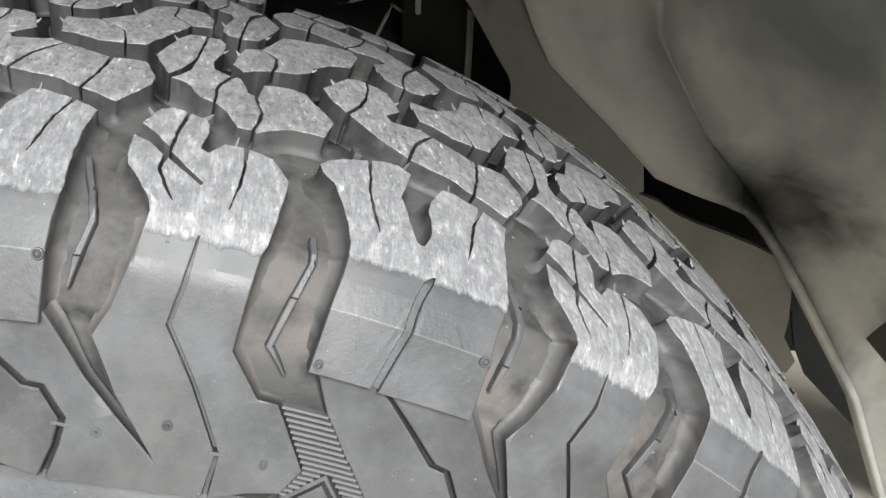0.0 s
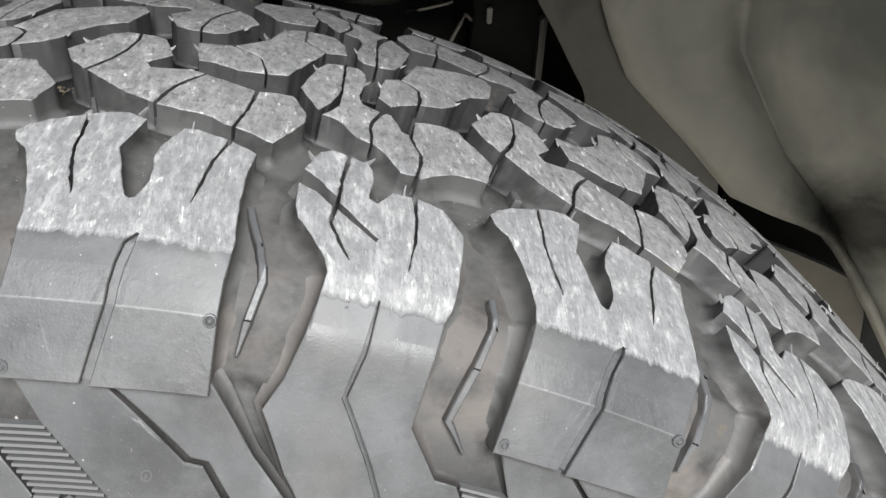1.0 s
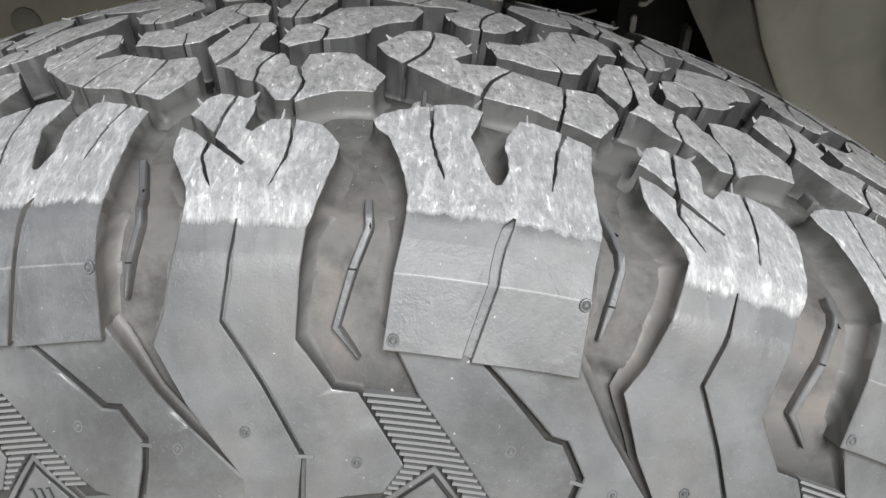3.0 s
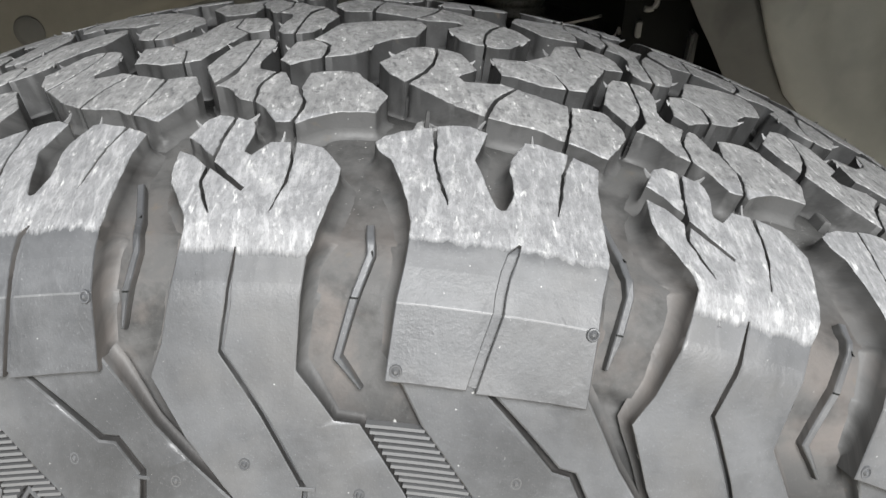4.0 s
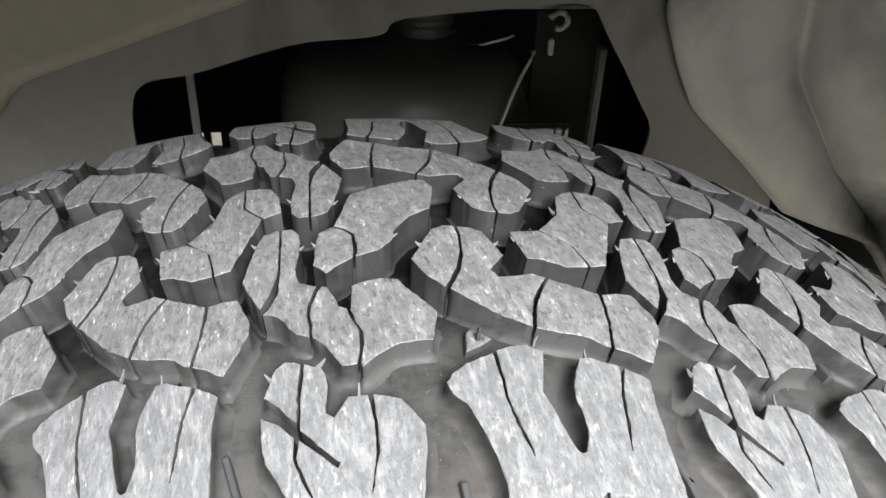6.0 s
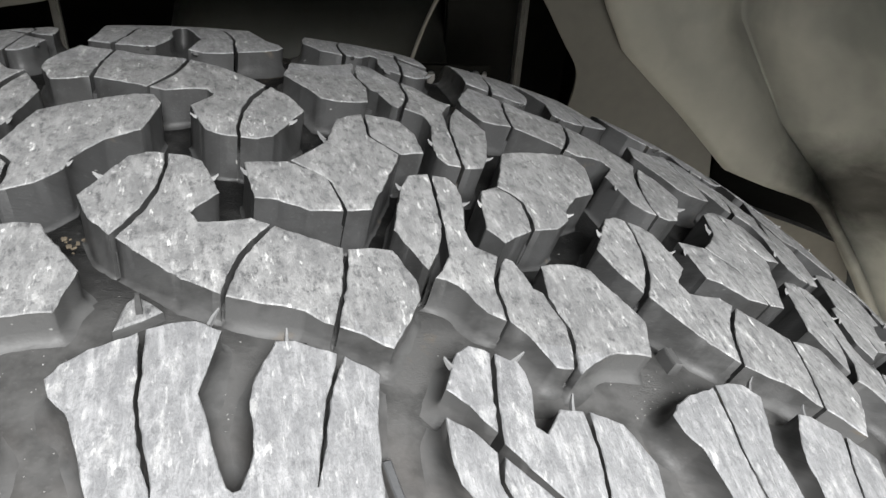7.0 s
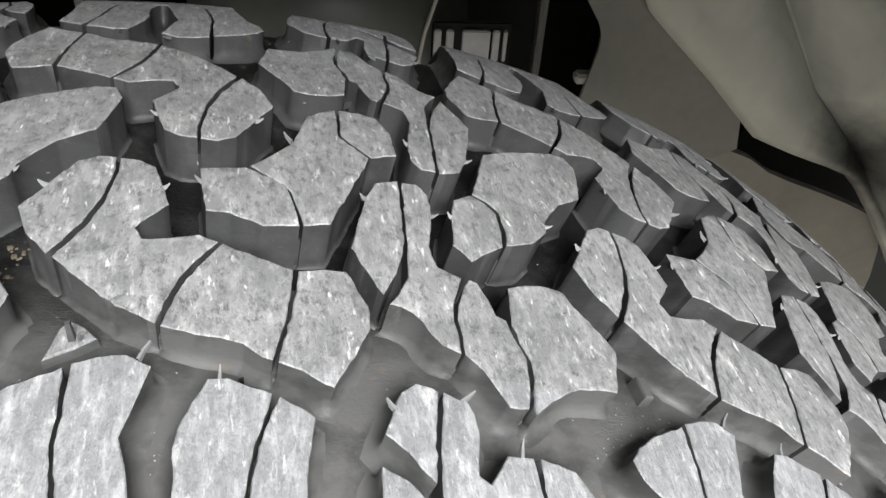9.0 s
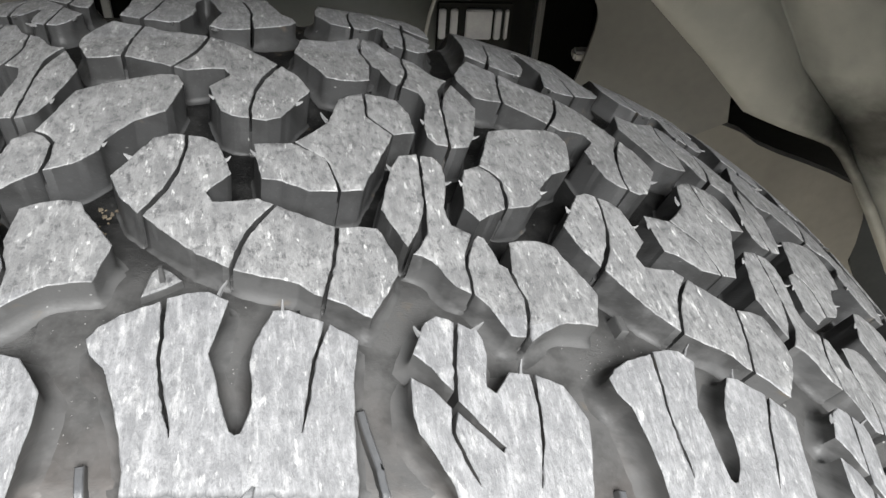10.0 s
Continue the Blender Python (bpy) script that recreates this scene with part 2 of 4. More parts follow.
MAT_TANK = dusty("black_plastic", (0.045, 0.048, 0.045), (0.075, 0.079, 0.075), 8.0, 0.42, 1.0, 0.0003, 0.0, 0.4)
# pale grey that paints daylight onto the small tabs
MAT_SLOT = dusty("pale_slot_daylight", (0.27, 0.275, 0.29), (0.38, 0.385, 0.40), 40.0, 0.45)
MAT_CAP = dusty("tarnished_steel", (0.055, 0.054, 0.049), (0.09, 0.088, 0.08), 25.0, 0.3)
MAT_SILL = dusty("dark_dusty_paint", (0.085, 0.081, 0.071), (0.125, 0.118, 0.10), 7.0, 0.6, 1.0, 0.0006, 0.5)
MAT_LOWER = dusty("dusty_lower_paint", (0.15, 0.145, 0.132), (0.205, 0.196, 0.176), 7.0, 0.55, 1.0, 0.0006, 0.3)
MAT_EDGE = dusty("dark_grey_steel", (0.13, 0.131, 0.128), (0.18, 0.18, 0.176), 12.0, 0.4)
MAT_GROUND = dusty("sandy_concrete", (0.36, 0.32, 0.26), (0.50, 0.46, 0.38), 9.0, 0.85)


# ---- mesh helpers ----
def mesh_from(name, bm, materials):
    me = bpy.data.meshes.new(name)
    bm.normal_update()
    bm.to_mesh(me)
    bm.free()
    for m in materials:
        me.materials.append(m)
    return me


def part(name, data, parent, label=""):
    ob = new(name, data)
    ob.parent = parent
    return tagged(ob, label) if label else ob


# ---- the tyre ----
R_CROWN = 0.440
PITCHES = 22
STEP = 2 * math.pi / PITCHES
MM = 0.001
HUB = Vector((-0.002, 0.0, 0.3855))


def crown(u):
    return R_CROWN - 0.5746 * u * u - 45.0 * u ** 4


# outer profile: axial place, radius, from the middle of the tread over the shoulder to the bead
PROFILE = [(-0.1 * i / 24, crown(0.1 * i / 24)) for i in range(25)]
PROFILE += [(-0.1046, 0.4280), (-0.115, 0.417), (-0.1205, 0.403), (-0.129, 0.380), (-0.1325, 0.369),
            (-0.137, 0.346), (-0.136, 0.326), (-0.128, 0.296), (-0.118, 0.261)]
ALONG = [0.0]
for (ua, ra), (ub, rb) in zip(PROFILE, PROFILE[1:]):
    ALONG.append(ALONG[-1] + math.hypot(ub - ua, rb - ra))
V_EDGE = ALONG[25] / MM   # where the tread turns into the side
CORNERS = [ALONG[i] / MM for i in range(25, 34)]


def on_profile(v):
    """Axial place, radius and outward direction at v metres from the middle."""
    v = min(max(v, 0.0), ALONG[-1])
    i = max(k for k in range(len(ALONG) - 1) if ALONG[k] <= v)
    f = (v - ALONG[i]) / (ALONG[i + 1] - ALONG[i])
    (ua, ra), (ub, rb) = PROFILE[i], PROFILE[i + 1]

    def normal(k):
        a, b = PROFILE[max(k - 1, 0)], PROFILE[min(k + 1, len(PROFILE) - 1)]
        n = Vector((b[1] - a[1], a[0] - b[0]))
        return n.normalized() if k else Vector((0.0, 1.0))
    n = (normal(i) * (1 - f) + normal(i + 1) * f).normalized()
    return ua + (ub - ua) * f, ra + (rb - ra) * f, n


# the pitch of the pattern varies round the tyre: nominal place and shift, in mm
PITCH_SHIFT = [(-1320, 19), (-1000, 19), (-160, 27), (-134, 21.5), (-119, 18.5), (-98, 14), (-75, 8.5), (-50, 3.5), (-30, 1.0), (-15, 0), (140, 0), (152, -1.2),
               (171, -2.2), (195, -0.8), (222, 2.8), (256, 3.2), (278, 7.2), (324, 10), (370, 13), (1000, 19), (1320, 19)]
PITCH_MM = 124.17   # of the pitches that vary, on top
varied = {"start": 0.0, "on": False, "shoulder": True}


def shift(s):
    for (a, da), (b, db) in zip(PITCH_SHIFT, PITCH_SHIFT[1:]):
        if a <= s <= b:
            return da + (db - da) * (s - a) / (b - a)
    return 19.0


SHOULDER_SHIFT = [(-2000, 0), (10, 0), (60, -0.8), (88, -3.0), (131, -2.6), (150, -0.5), (200, 0), (2000, 0)]


def shoulder_shift(s, v):
    if v < 56:
        return 0.0
    for (a, da), (b, db) in zip(SHOULDER_SHIFT, SHOULDER_SHIFT[1:]):
        if a <= s <= b:
            return (da + (db - da) * (s - a) / (b - a)) * (1.0 if v < 90 else max(0.35, 1.0 - (v - 90) / 30))


def skin(s, v, h):
    """The point s mm round the tread, v mm across it (plus: outboard), h mm above its skin."""
    if varied["on"]:
        s += varied["start"]
        s += shift(s) + (shoulder_shift(s, v) if varied["shoulder"] else 0.0)
    far = 0.0
    w = abs(v)
    if v < 0:
        far = 5.0 * min(max((w - 50) / 60, 0.0), 1.0)
    u, r, n = on_profile((w - far) * MM)
    u, r = u - far * MM + n.x * h * MM, r + n.y * h * MM
    if v < 0:
        u = -u
    a = (s + 3.2 - 0.026 * max(v, -30.0)) * MM / R_CROWN
    return Vector((r * math.sin(a), u, r * math.cos(a)))


def groove(v):
    """Depth in mm of the moulding below the skin."""
    w = abs(v)
    pts = ((0, 13.5), (30, 13.0), (46, 8.8), (60, 7.6), (80, 8.2), (108, 8.0), (125, 6.6), (138, 5.2), (150, 3.2), (160, 2.9), (182, 2.8), (190, 0.0), (400, 0.0))
    for (a, da), (b, db) in zip(pts, pts[1:]):
        if w <= b:
            return da + (db - da) * (w - a) / (b - a)
    return 0.0


def slit(line, width, closed_end=True):
    """A cut into an outline: down one side of the line and back up the other."""
    down, back = [], []
    for i, (s, v) in enumerate(line):
        a, b = line[max(i - 1, 0)], line[min(i + 1, len(line) - 1)]
        d = Vector((b[0] - a[0], b[1] - a[1])).normalized()
        n = Vector((-d.y, d.x)) * width / 2 * (0.35 if i == len(line) - 1 else 1.0)
        down.append((s + n.x, v + n.y))
        back.append((s - n.x, v - n.y))
    return down, back[::-1]


def ribbon(line, width):
    a, b = slit(line, width)
    return a + b


def turned(outline):
    """The same block on the inboard half, turned half round."""
    return [(65.6 - s, -10.0 - v) for s, v in outline]


CELL = 6.0
FILLET = [radians(a) for a in (0, 25, 50, 72, 90)]   # the rounding at the foot of a block


def ragged(outline, flat=False):
    """The outline with its long edges broken up and a little uneven, as torn and worn rubber is."""
    out = []
    for (sa, va), (sb, vb) in zip(outline, outline[1:] + outline[:1]):
        length = math.hypot(sb - sa, vb - va)
        n = max(1, int(length / 1.7)) if max(abs(va), abs(vb)) < V_EDGE else max(1, int(length / 4))
        nx, ny = -(vb - va) / max(length, 1e-6), (sb - sa) / max(length, 1e-6)
        for i in range(n):
            f = i / n
            s, v = sa + (sb - sa) * f, va + (vb - va) * f
            k = (0.3 if i == 0 else 1.0) * (0.5 if abs(v) < V_EDGE - 2 else 0.0) * (0.0 if flat else 1.0)
            d = k * (0.35 * noise.noise((s * 0.35, v * 0.35, 5.0)) + 0.8 * noise.noise((s * 1.1, v * 1.1, 2.0)))
            out.append((s + nx * d, v + ny * d))
    return out



def inside(s, v, outline):
    hit = False
    for (sa, va), (sb, vb) in zip(outline, outline[1:] + outline[:1]):
        if (va > v) != (vb > v) and s < sa + (sb - sa) * (v - va) / (vb - va):
            hit = not hit
    return hit


def mitred(pts, by):
    """The outline drawn in by a small distance, with its corners mitred."""
    area = sum(sa * vb - sb * va for (sa, va), (sb, vb) in zip(pts, pts[1:] + pts[:1]))
    out = []
    for i, (s, v) in enumerate(pts):
        p, q = pts[i - 1], pts[(i + 1) % len(pts)]
        a, c = Vector((s - p[0], v - p[1])), Vector((q[0] - s, q[1] - v))
        if a.length < 1e-5 or c.length < 1e-5:
            a = c = Vector((q[0] - p[0], q[1] - p[1]))
        a, c = a.normalized(), c.normalized()
        m = a + c
        m = m.normalized() if m.length > 0.3 else a
        k = by / max(m.dot(a), 0.75) * (1 if area > 0 else -1)
        out.append((s - m.y * k, v + m.x * k))
    return out


def block_mesh(name, outlines, top=0.0, foot=None, chamfer=0.26, hairs=(), hair_look=0, materials=None, flip=False, cell=CELL, rough=0.12, fills=(), worn=105.5, soft_side=False, flare=4.3, shoulder=None, fill_look=3):
    """A moulded rubber block. outlines: its pieces in mm round and across the tread. top, foot: heights over the skin,
    numbers or functions of v."""
    whole = bmesh.new()
    uv = whole.loops.layers.uv.new("skin")
    top_at = top if callable(top) else (lambda v: top)
    foot_at = foot if foot is not None else (lambda v: -groove(v) - (3.6 if 137 < abs(v) < 173 else 0.6))
    jobs = [(o, top_at, chamfer) for o in outlines] + [(o, (lambda v, d=d: top_at(v) - d), 0) for o, d in fills]
    flat_from = len(outlines)
    for job, (outline, height_at, chamfer) in enumerate(jobs):
        pts = ragged(outline, not chamfer or materials is not None)
        if chamfer and materials is None:
            pts = mitred(pts, -0.11)
        pts = turned(pts) if flip else pts
        bm = bmesh.new()
        if chamfer:
            outer = [bm.verts.new((s, v, 0.0)) for s, v in pts]
            inner = [bm.verts.new((s, v, 0.0)) for s, v in mitred(pts, chamfer)]
            face = bm.faces.new(inner)
            for i in range(len(pts)):
                j = (i + 1) % len(pts)
                bm.faces.new((outer[i], outer[j], inner[j], inner[i]))
        else:
            face = bm.faces.new([bm.verts.new((s, v, 0.0)) for s, v in pts])
        bm.normal_update()
        for f in bm.faces:
            if f.normal.z < 0:
                f.normal_flip()
        bmesh.ops.triangulate(bm, faces=[face], ngon_method="EAR_CLIP")
        lo = [min(p[k] for p in pts) for k in (0, 1)]
        hi = [max(p[k] for p in pts) for k in (0, 1)]
        for k in (0, 1):
            cuts = [lo[k] + cell * (i + 0.5) for i in range(int((hi[k] - lo[k]) / cell) + 1)]
            if k == 1:
                cuts += [worn + 7.0, -worn - 16.0] + ([] if soft_side else [CORNERS[1] - 0.25, CORNERS[1] + 0.25, -CORNERS[1] - 8.75, -CORNERS[1] - 9.25]) + [c * sign for c in CORNERS for sign in (1, -1)] + [-(V_EDGE + 9.0)]
            for c in cuts:
                if lo[k] + 0.2 < c < hi[k] - 0.2:
                    no = (1, 0, 0) if k == 0 else (0, 1, 0)
                    co = (c, 0, 0) if k == 0 else (0, c, 0)
                    bmesh.ops.bisect_plane(bm, geom=bm.verts[:] + bm.edges[:] + bm.faces[:], dist=0.02, plane_co=co, plane_no=no)
        bmesh.ops.remove_doubles(bm, verts=bm.verts[:], dist=0.05)
        rim = [e for e in bm.edges if len(e.link_faces) == 1]
        lip = {v for e in rim for v in e.verts}
        outward = {}
        for e in rim:
            f = e.link_faces[0]
            p0, p1 = e.verts[0].co, e.verts[1].co
            side = Vector((p1.y - p0.y, p0.x - p1.x, 0))
            if side.length < 1e-7:
                continue
            side.normalize()
            if side.dot(f.calc_center_median() - p0) > 0:
                side = -side
            for v in e.verts:
                outward[v] = outward.get(v, Vector((0, 0, 0))) + side
        beside = {}
        for e in rim:
            for v, o in ((e.verts[0], e.verts[1]), (e.verts[1], e.verts[0])):
                beside.setdefault(v, []).append(o)
        for step in range(3):
            outward = {v: d.normalized() * 0.5 + sum((outward.get(o, d).normalized() for o in beside[v]), Vector((0, 0, 0))) * 0.25 for v, d in outward.items()}
        levels, bare = [], rim
        for step in range(5):
            got = bmesh.ops.extrude_edge_only(bm, edges=bare)["geom"]
            fresh = [g for g in got if isinstance(g, bmesh.types.BMVert)]
            bare = [g for g in got if isinstance(g, bmesh.types.BMEdge) and all(w in set(fresh) for w in g.verts)]
            levels.append(set(fresh))
        place = {(round(v.co.x, 4), round(v.co.y, 4)): outward.get(v, Vector((0, 0, 0))) for v in lip}
        pieces = [turned(o) if flip else o for o in outlines]
        tight = {key for key, d in place.items() if d.length > 0.3 and any(inside(key[0] + d.normalized().x * 1.9, key[1] + d.normalized().y * 1.9, o) for o in pieces)}
        spread = {v: 0.0 if (round(v.co.x, 4), round(v.co.y, 4)) in tight else 1.0 for v in lip}
        for step in range(4):
            spread = {v: k * 0.5 + sum(spread[o] for o in beside[v]) * 0.5 / len(beside[v]) for v, k in spread.items()}
        wide_of = {(round(v.co.x, 4), round(v.co.y, 4)): k for v, k in spread.items()}
        below = set().union(*levels)
        feet = levels[-1]
        level_of = {v: i for i, group in enumerate(levels) for v in group}
        for v in bm.verts:
            s, w = v.co.x, v.co.y
            if v in below:
                key = (round(s, 4), round(w, 4))
                d = place[key]
                d = d.normalized() if d.length > 0.3 else Vector((0, 0, 0))
                deep = groove(w)
                turn = FILLET[level_of[v]]
                if foot is None:
                    k = (0.0 if key in tight and wide_of[key] < 0.3 else wide_of[key]) * flare * min(deep / 8.0, 1.0) * min(max((abs(w) - 10.0) / 60.0, 0.35), 1.0) * (0.1 if abs(w) > 134 and height_at(w) > 1.5 else 1.0)
                    k = min(k, 0.8 * deep)
                    h = min(-deep - 0.15 + k * (1 - math.sin(turn)), height_at(w) - 0.3 - 0.1 * level_of[v])
                    k *= 1 - math.cos(turn)
                else:
                    h = height_at(w) + (foot_at(w) - height_at(w)) * (level_of[v] + 1) / 5
                    k = 0.4 * (level_of[v] + 1) / 5
                v.co.x, v.co.y = s + d.x * k, w + d.y * k
            else:
                h = height_at(w) + rough * (noise.noise((s * 0.35, w * 0.35, 3.1)) + 0.6 * noise.noise((s * 1.1, w * 1.1, 8.2)))
                if v in lip:
                    h -= chamfer
            v.co.z = h
        bm.verts.index_update()
        made = {}
        for v in bm.verts:
            nv = whole.verts.new(skin(v.co.x, v.co.y, v.co.z))
            made[v] = (nv, (v.co.x * MM, v.co.y * MM))
        for f in bm.faces:
            nf = whole.faces.new([made[v][0] for v in f.verts])
            for loop, v in zip(nf.loops, f.verts):
                loop[uv].uv = (made[v][1][0], made[v][1][1] + (max(0.0, height_at(v.co.y) - v.co.z) * MM if v in below else 0.0))
            is_side = any(v in below for v in f.verts)
            nf.smooth = True
            w = abs(f.calc_center_median().y)
            edge = worn + (9.0 if f.calc_center_median().y < 0 else 0.0)
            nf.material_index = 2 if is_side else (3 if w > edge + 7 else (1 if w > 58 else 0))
            if job >= flat_from:
                nf.material_index = fill_look
            elif not soft_side and not is_side and job < flat_from and abs(w - (edge - worn) - CORNERS[1]) < 0.25:
                nf.material_index = 5
            elif soft_side and w > edge + 2 and not is_side and any(v in lip for v in f.verts):
                nf.material_index = 4
            if not soft_side and w > edge + 9 and not is_side:
                nf.smooth = False
        bm.free()
    for s, v, ds, dv, r in hairs:
        if flip:
            s, v, ds, dv = 65.6 - s, -10.0 - v, -ds, -dv
        n = Vector((-dv, ds)).normalized() * r
        ring = []
        for f, k, z in ((-0.15, 1.0, -0.7), (0.5, 0.75, -0.2), (1.0, 0.35, 0.7)):
            cs, cv = s + ds * f * 0.72, v + dv * f * 0.72
            ring.append([whole.verts.new(skin(cs + n.x * a * k, cv + n.y * a * k, top_at(cv) + z + b * r * k)) for a, b in ((-1, -1), (1, -1), (0.6, 1), (-0.6, 1))])
        for a, b in zip(ring, ring[1:]):
            for i in range(4):
                whole.faces.new((a[i], a[(i + 1) % 4], b[(i + 1) % 4], b[i])).material_index = hair_look
        whole.faces.new(ring[-1]).material_index = hair_look
    bmesh.ops.recalc_face_normals(whole, faces=whole.faces[:])
    for e in whole.edges:
        inner_edge = all(f.material_index == 2 for f in e.link_faces)
        if len(e.link_faces) == 2 and e.calc_face_angle(0) > (1.25 if inner_edge else 0.72):
            e.smooth = False
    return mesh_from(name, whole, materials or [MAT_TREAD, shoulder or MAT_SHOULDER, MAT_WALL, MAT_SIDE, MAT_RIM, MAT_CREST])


def both(name, outlines, **kw):
    return block_mesh(name, outlines, **kw), block_mesh(name + "_inboard", outlines, flip=True, **kw)


SIPE = 1.05
# outboard shoulder block with a notch and two cuts, its side standing proud
cut_a = slit([(29.1, 60.5), (29.9, 69.1), (30.3, 76.3), (32.2, 84.7), (34.2, 90.6), (35.1, 94.2)], SIPE)
cut_b = slit([(66.7, 65.0), (64.2, 75.8), (63.7, 83.6), (62.6, 92.6)], SIPE)
cut_c = slit([(46.8, 138.6), (50.2, 120.6), (50.1, 116.8), (50.6, 111.5), (51.7, 107.1), (53.2, 103.9)], 2.6)
WIDE = [[(25.6, 138.3), (26.0, 120.0), (26.8, 112.0), (27.0, 106.4), (26.9, 101.0), (25.3, 94.0), (22.4, 85.7), (19.3, 78.5), (15.8, 75.2),
         (14.4, 71.4), (16.2, 68.4), (20.4, 65.1), (28.3, 61.3), *cut_a[0][1:], *cut_a[1][:-1], (29.8, 60.4), (33.7, 58.9), (38.6, 58.3), (43.4, 60.6),
         (41.9, 68.4), (40.6, 74.9), (42.5, 79.6), (44.0, 85.0), (45.6, 89.2), (47.0, 92.8), (48.3, 93.7), (49.5, 93.2), (50.9, 89.3),
         (51.3, 86.6), (51.0, 82.1), (50.0, 76.5), (50.6, 71.2), (53.8, 62.8), (57.4, 62.5), (60.5, 63.7), (65.9, 65.2), *cut_b[0][1:], *cut_b[1][:-1],
         (67.5, 65.7), (71.9, 67.8), (74.8, 69.7), (74.0, 77.7), (74.5, 86.9), (75.0, 98.5), (75.3, 104.2), (74.5, 112.4), (74.7, 119.5), (76.1, 138.3),
         *cut_c[0], *cut_c[1]]]
WIDE_HAIRS = [(41.0, 58.6, 1.4, -4.2, 0.55), (55.9, 62.5, -0.3, -3.2, 0.55)]


def wide_top(v):
    """The side of the wide block stands a little proud towards its foot."""
    w = abs(v) - (9.0 if v < 0 else 0.0)
    return 0.0 if w < V_EDGE else min((w - V_EDGE) / 15.0, 1.0) * 0.35 + max(0.0, (w - CORNERS[1]) / 17.0) * 2.1


# the other shoulder block, cut in by a slanting slot, running out into a long side panel
cut_d = slit([(-24.8, 61.8), (-25.4, 72.0), (-25.5, 82.2)], SIPE)
cut_e = slit([(-6.3, 73.8), (-5.1, 81.9), (-4.9, 90.8), (-6.8, 101.3)], SIPE)
cut_f = slit([(-26.0, 84.6), (-26.3, 90.8), (-24.0, 96.6), (-21.2, 102.0)], SIPE)
cut_g = slit([(7.3, 181.0), (7.2, 167.0), (-4.5, 149.2), (-15.3, 134.5), (-13.6, 123.7), (-13.0, 110.5)], 1.6)
NARROW_TREAD = [(-27.0, 112.0), (-26.2, 106.3), (-27.1, 102.7), (-30.2, 97.3), (-34.1, 91.4), (-35.4, 86.1), (-36.0, 78.3), (-31.0, 80.8), (-26.7, 85.0),
           *cut_f[0][1:], *cut_f[1][:-1], (-25.2, 85.8), (-15.0, 94.3), (-14.3, 92.8), (-18.7, 88.9), (-24.8, 82.9), 
           (-24.9, 72.0), (-24.2, 61.9), (-21.2, 63.2), (-19.7, 63.2), (-18.3, 66.0), (-17.6, 70.0),
           (-18.1, 76.2), (-18.0, 78.6), (-15.8, 80.1), (-13.2, 76.2), (-12.1, 74.1), (-7.0, 74.0), *cut_e[0][1:], *cut_e[1][:-1], (-5.5, 73.9),
           (1.6, 75.8), (4.4, 79.6), (7.4, 84.1), (7.4, 90.3), (6.3, 100.1), (4.8, 108.9)]
NARROW_SIDE = [(3.7, 112.0), (3.3, 123.0), (3.2, 138.3), (13.7, 149.7),
           (20.3, 150.0), (34.9, 166.7), (30.4, 174.6), (20.0, 176.5), (8.3, 180.2), *cut_g[0][1:], *cut_g[1][:-1], (6.0, 180.5), (-9.6, 181.5), (-9.9, 172.6), (-25.3, 155.1),
           (-34.3, 140.5), (-30.8, 132.7), (-28.3, 121.3)]
NARROW_TIP = [(-35.4, 71.9), (-33.7, 66.2), (-32.5, 62.9), (-29.8, 60.6), (-26.7, 61.2), (-25.4, 61.9), (-26.0, 72.0), (-26.1, 80.6), (-31.0, 75.2)]
NARROW = [NARROW_TREAD + NARROW_SIDE, NARROW_TIP]
NARROW_HAIRS = [(-20.4, 63.2, 3.2, -2.6, 0.6), (-9.2, 74.1, 0.1, -4.8, 0.6), (-33.5, 66.5, -2.8, -2.2, 0.6)]
# second row: hooked long block in four pieces
HOOK_HEAD = [[(8.6, 18.8), (11.3, 13.4), (13.3, 8.7), (16.4, 2.0), (20.2, -0.2), (24.2, 0.1), (24.8, 4.4), (24.2, 15.2), (22.2, 23.5), (20.3, 27.5), (17.9, 33.0), (12.6, 27.2)],
        [(25.2, 0.4), (29.5, 0.8), (33.2, 3.2), (35.5, 8.9), (38.4, 16.4), (36.3, 19.5), (33.7, 22.9), (33.0, 24.7), (35.1, 28.1), (39.0, 27.8),
         (46.2, 25.9), (50.2, 27.6), (46.4, 33.8), (44.1, 38.8), (42.4, 45.5), (41.8, 50.6), (38.7, 48.8), (33.9, 46.7), (26.5, 40.5), (19.4, 34.0),
         (21.6, 29.3), (24.0, 23.2), (25.5, 15.8), (25.9, 5.4)]]
HOOK_TAIL = [[(51.3, 28.1), (54.3, 29.7), (58.9, 31.6), (66.1, 34.3), (66.2, 40.3), (65.8, 47.6), (64.6, 54.4), (64.1, 57.8), (62.2, 57.2), (58.5, 54.4),
         (54.0, 53.4), (49.5, 52.9), (43.0, 51.2), (43.6, 47.5), (45.2, 40.6), (47.4, 35.4)],
        [(67.5, 34.5), (72.3, 33.3), (77.3, 33.3), (79.7, 38.3), (82.0, 42.5), (82.4, 48.3), (79.6, 55.4), (75.9, 62.9), (73.9, 62.2), (69.8, 59.6),
         (65.4, 58.2), (66.0, 53.0), (67.1, 46.0), (67.5, 40.1)]]
HOOK = HOOK_HEAD + HOOK_TAIL
HOOK_HAIRS = [(36.0, 10.5, 2.4, -0.6, 0.5), (12.4, 11.0, -2.8, -0.6, 0.6)]
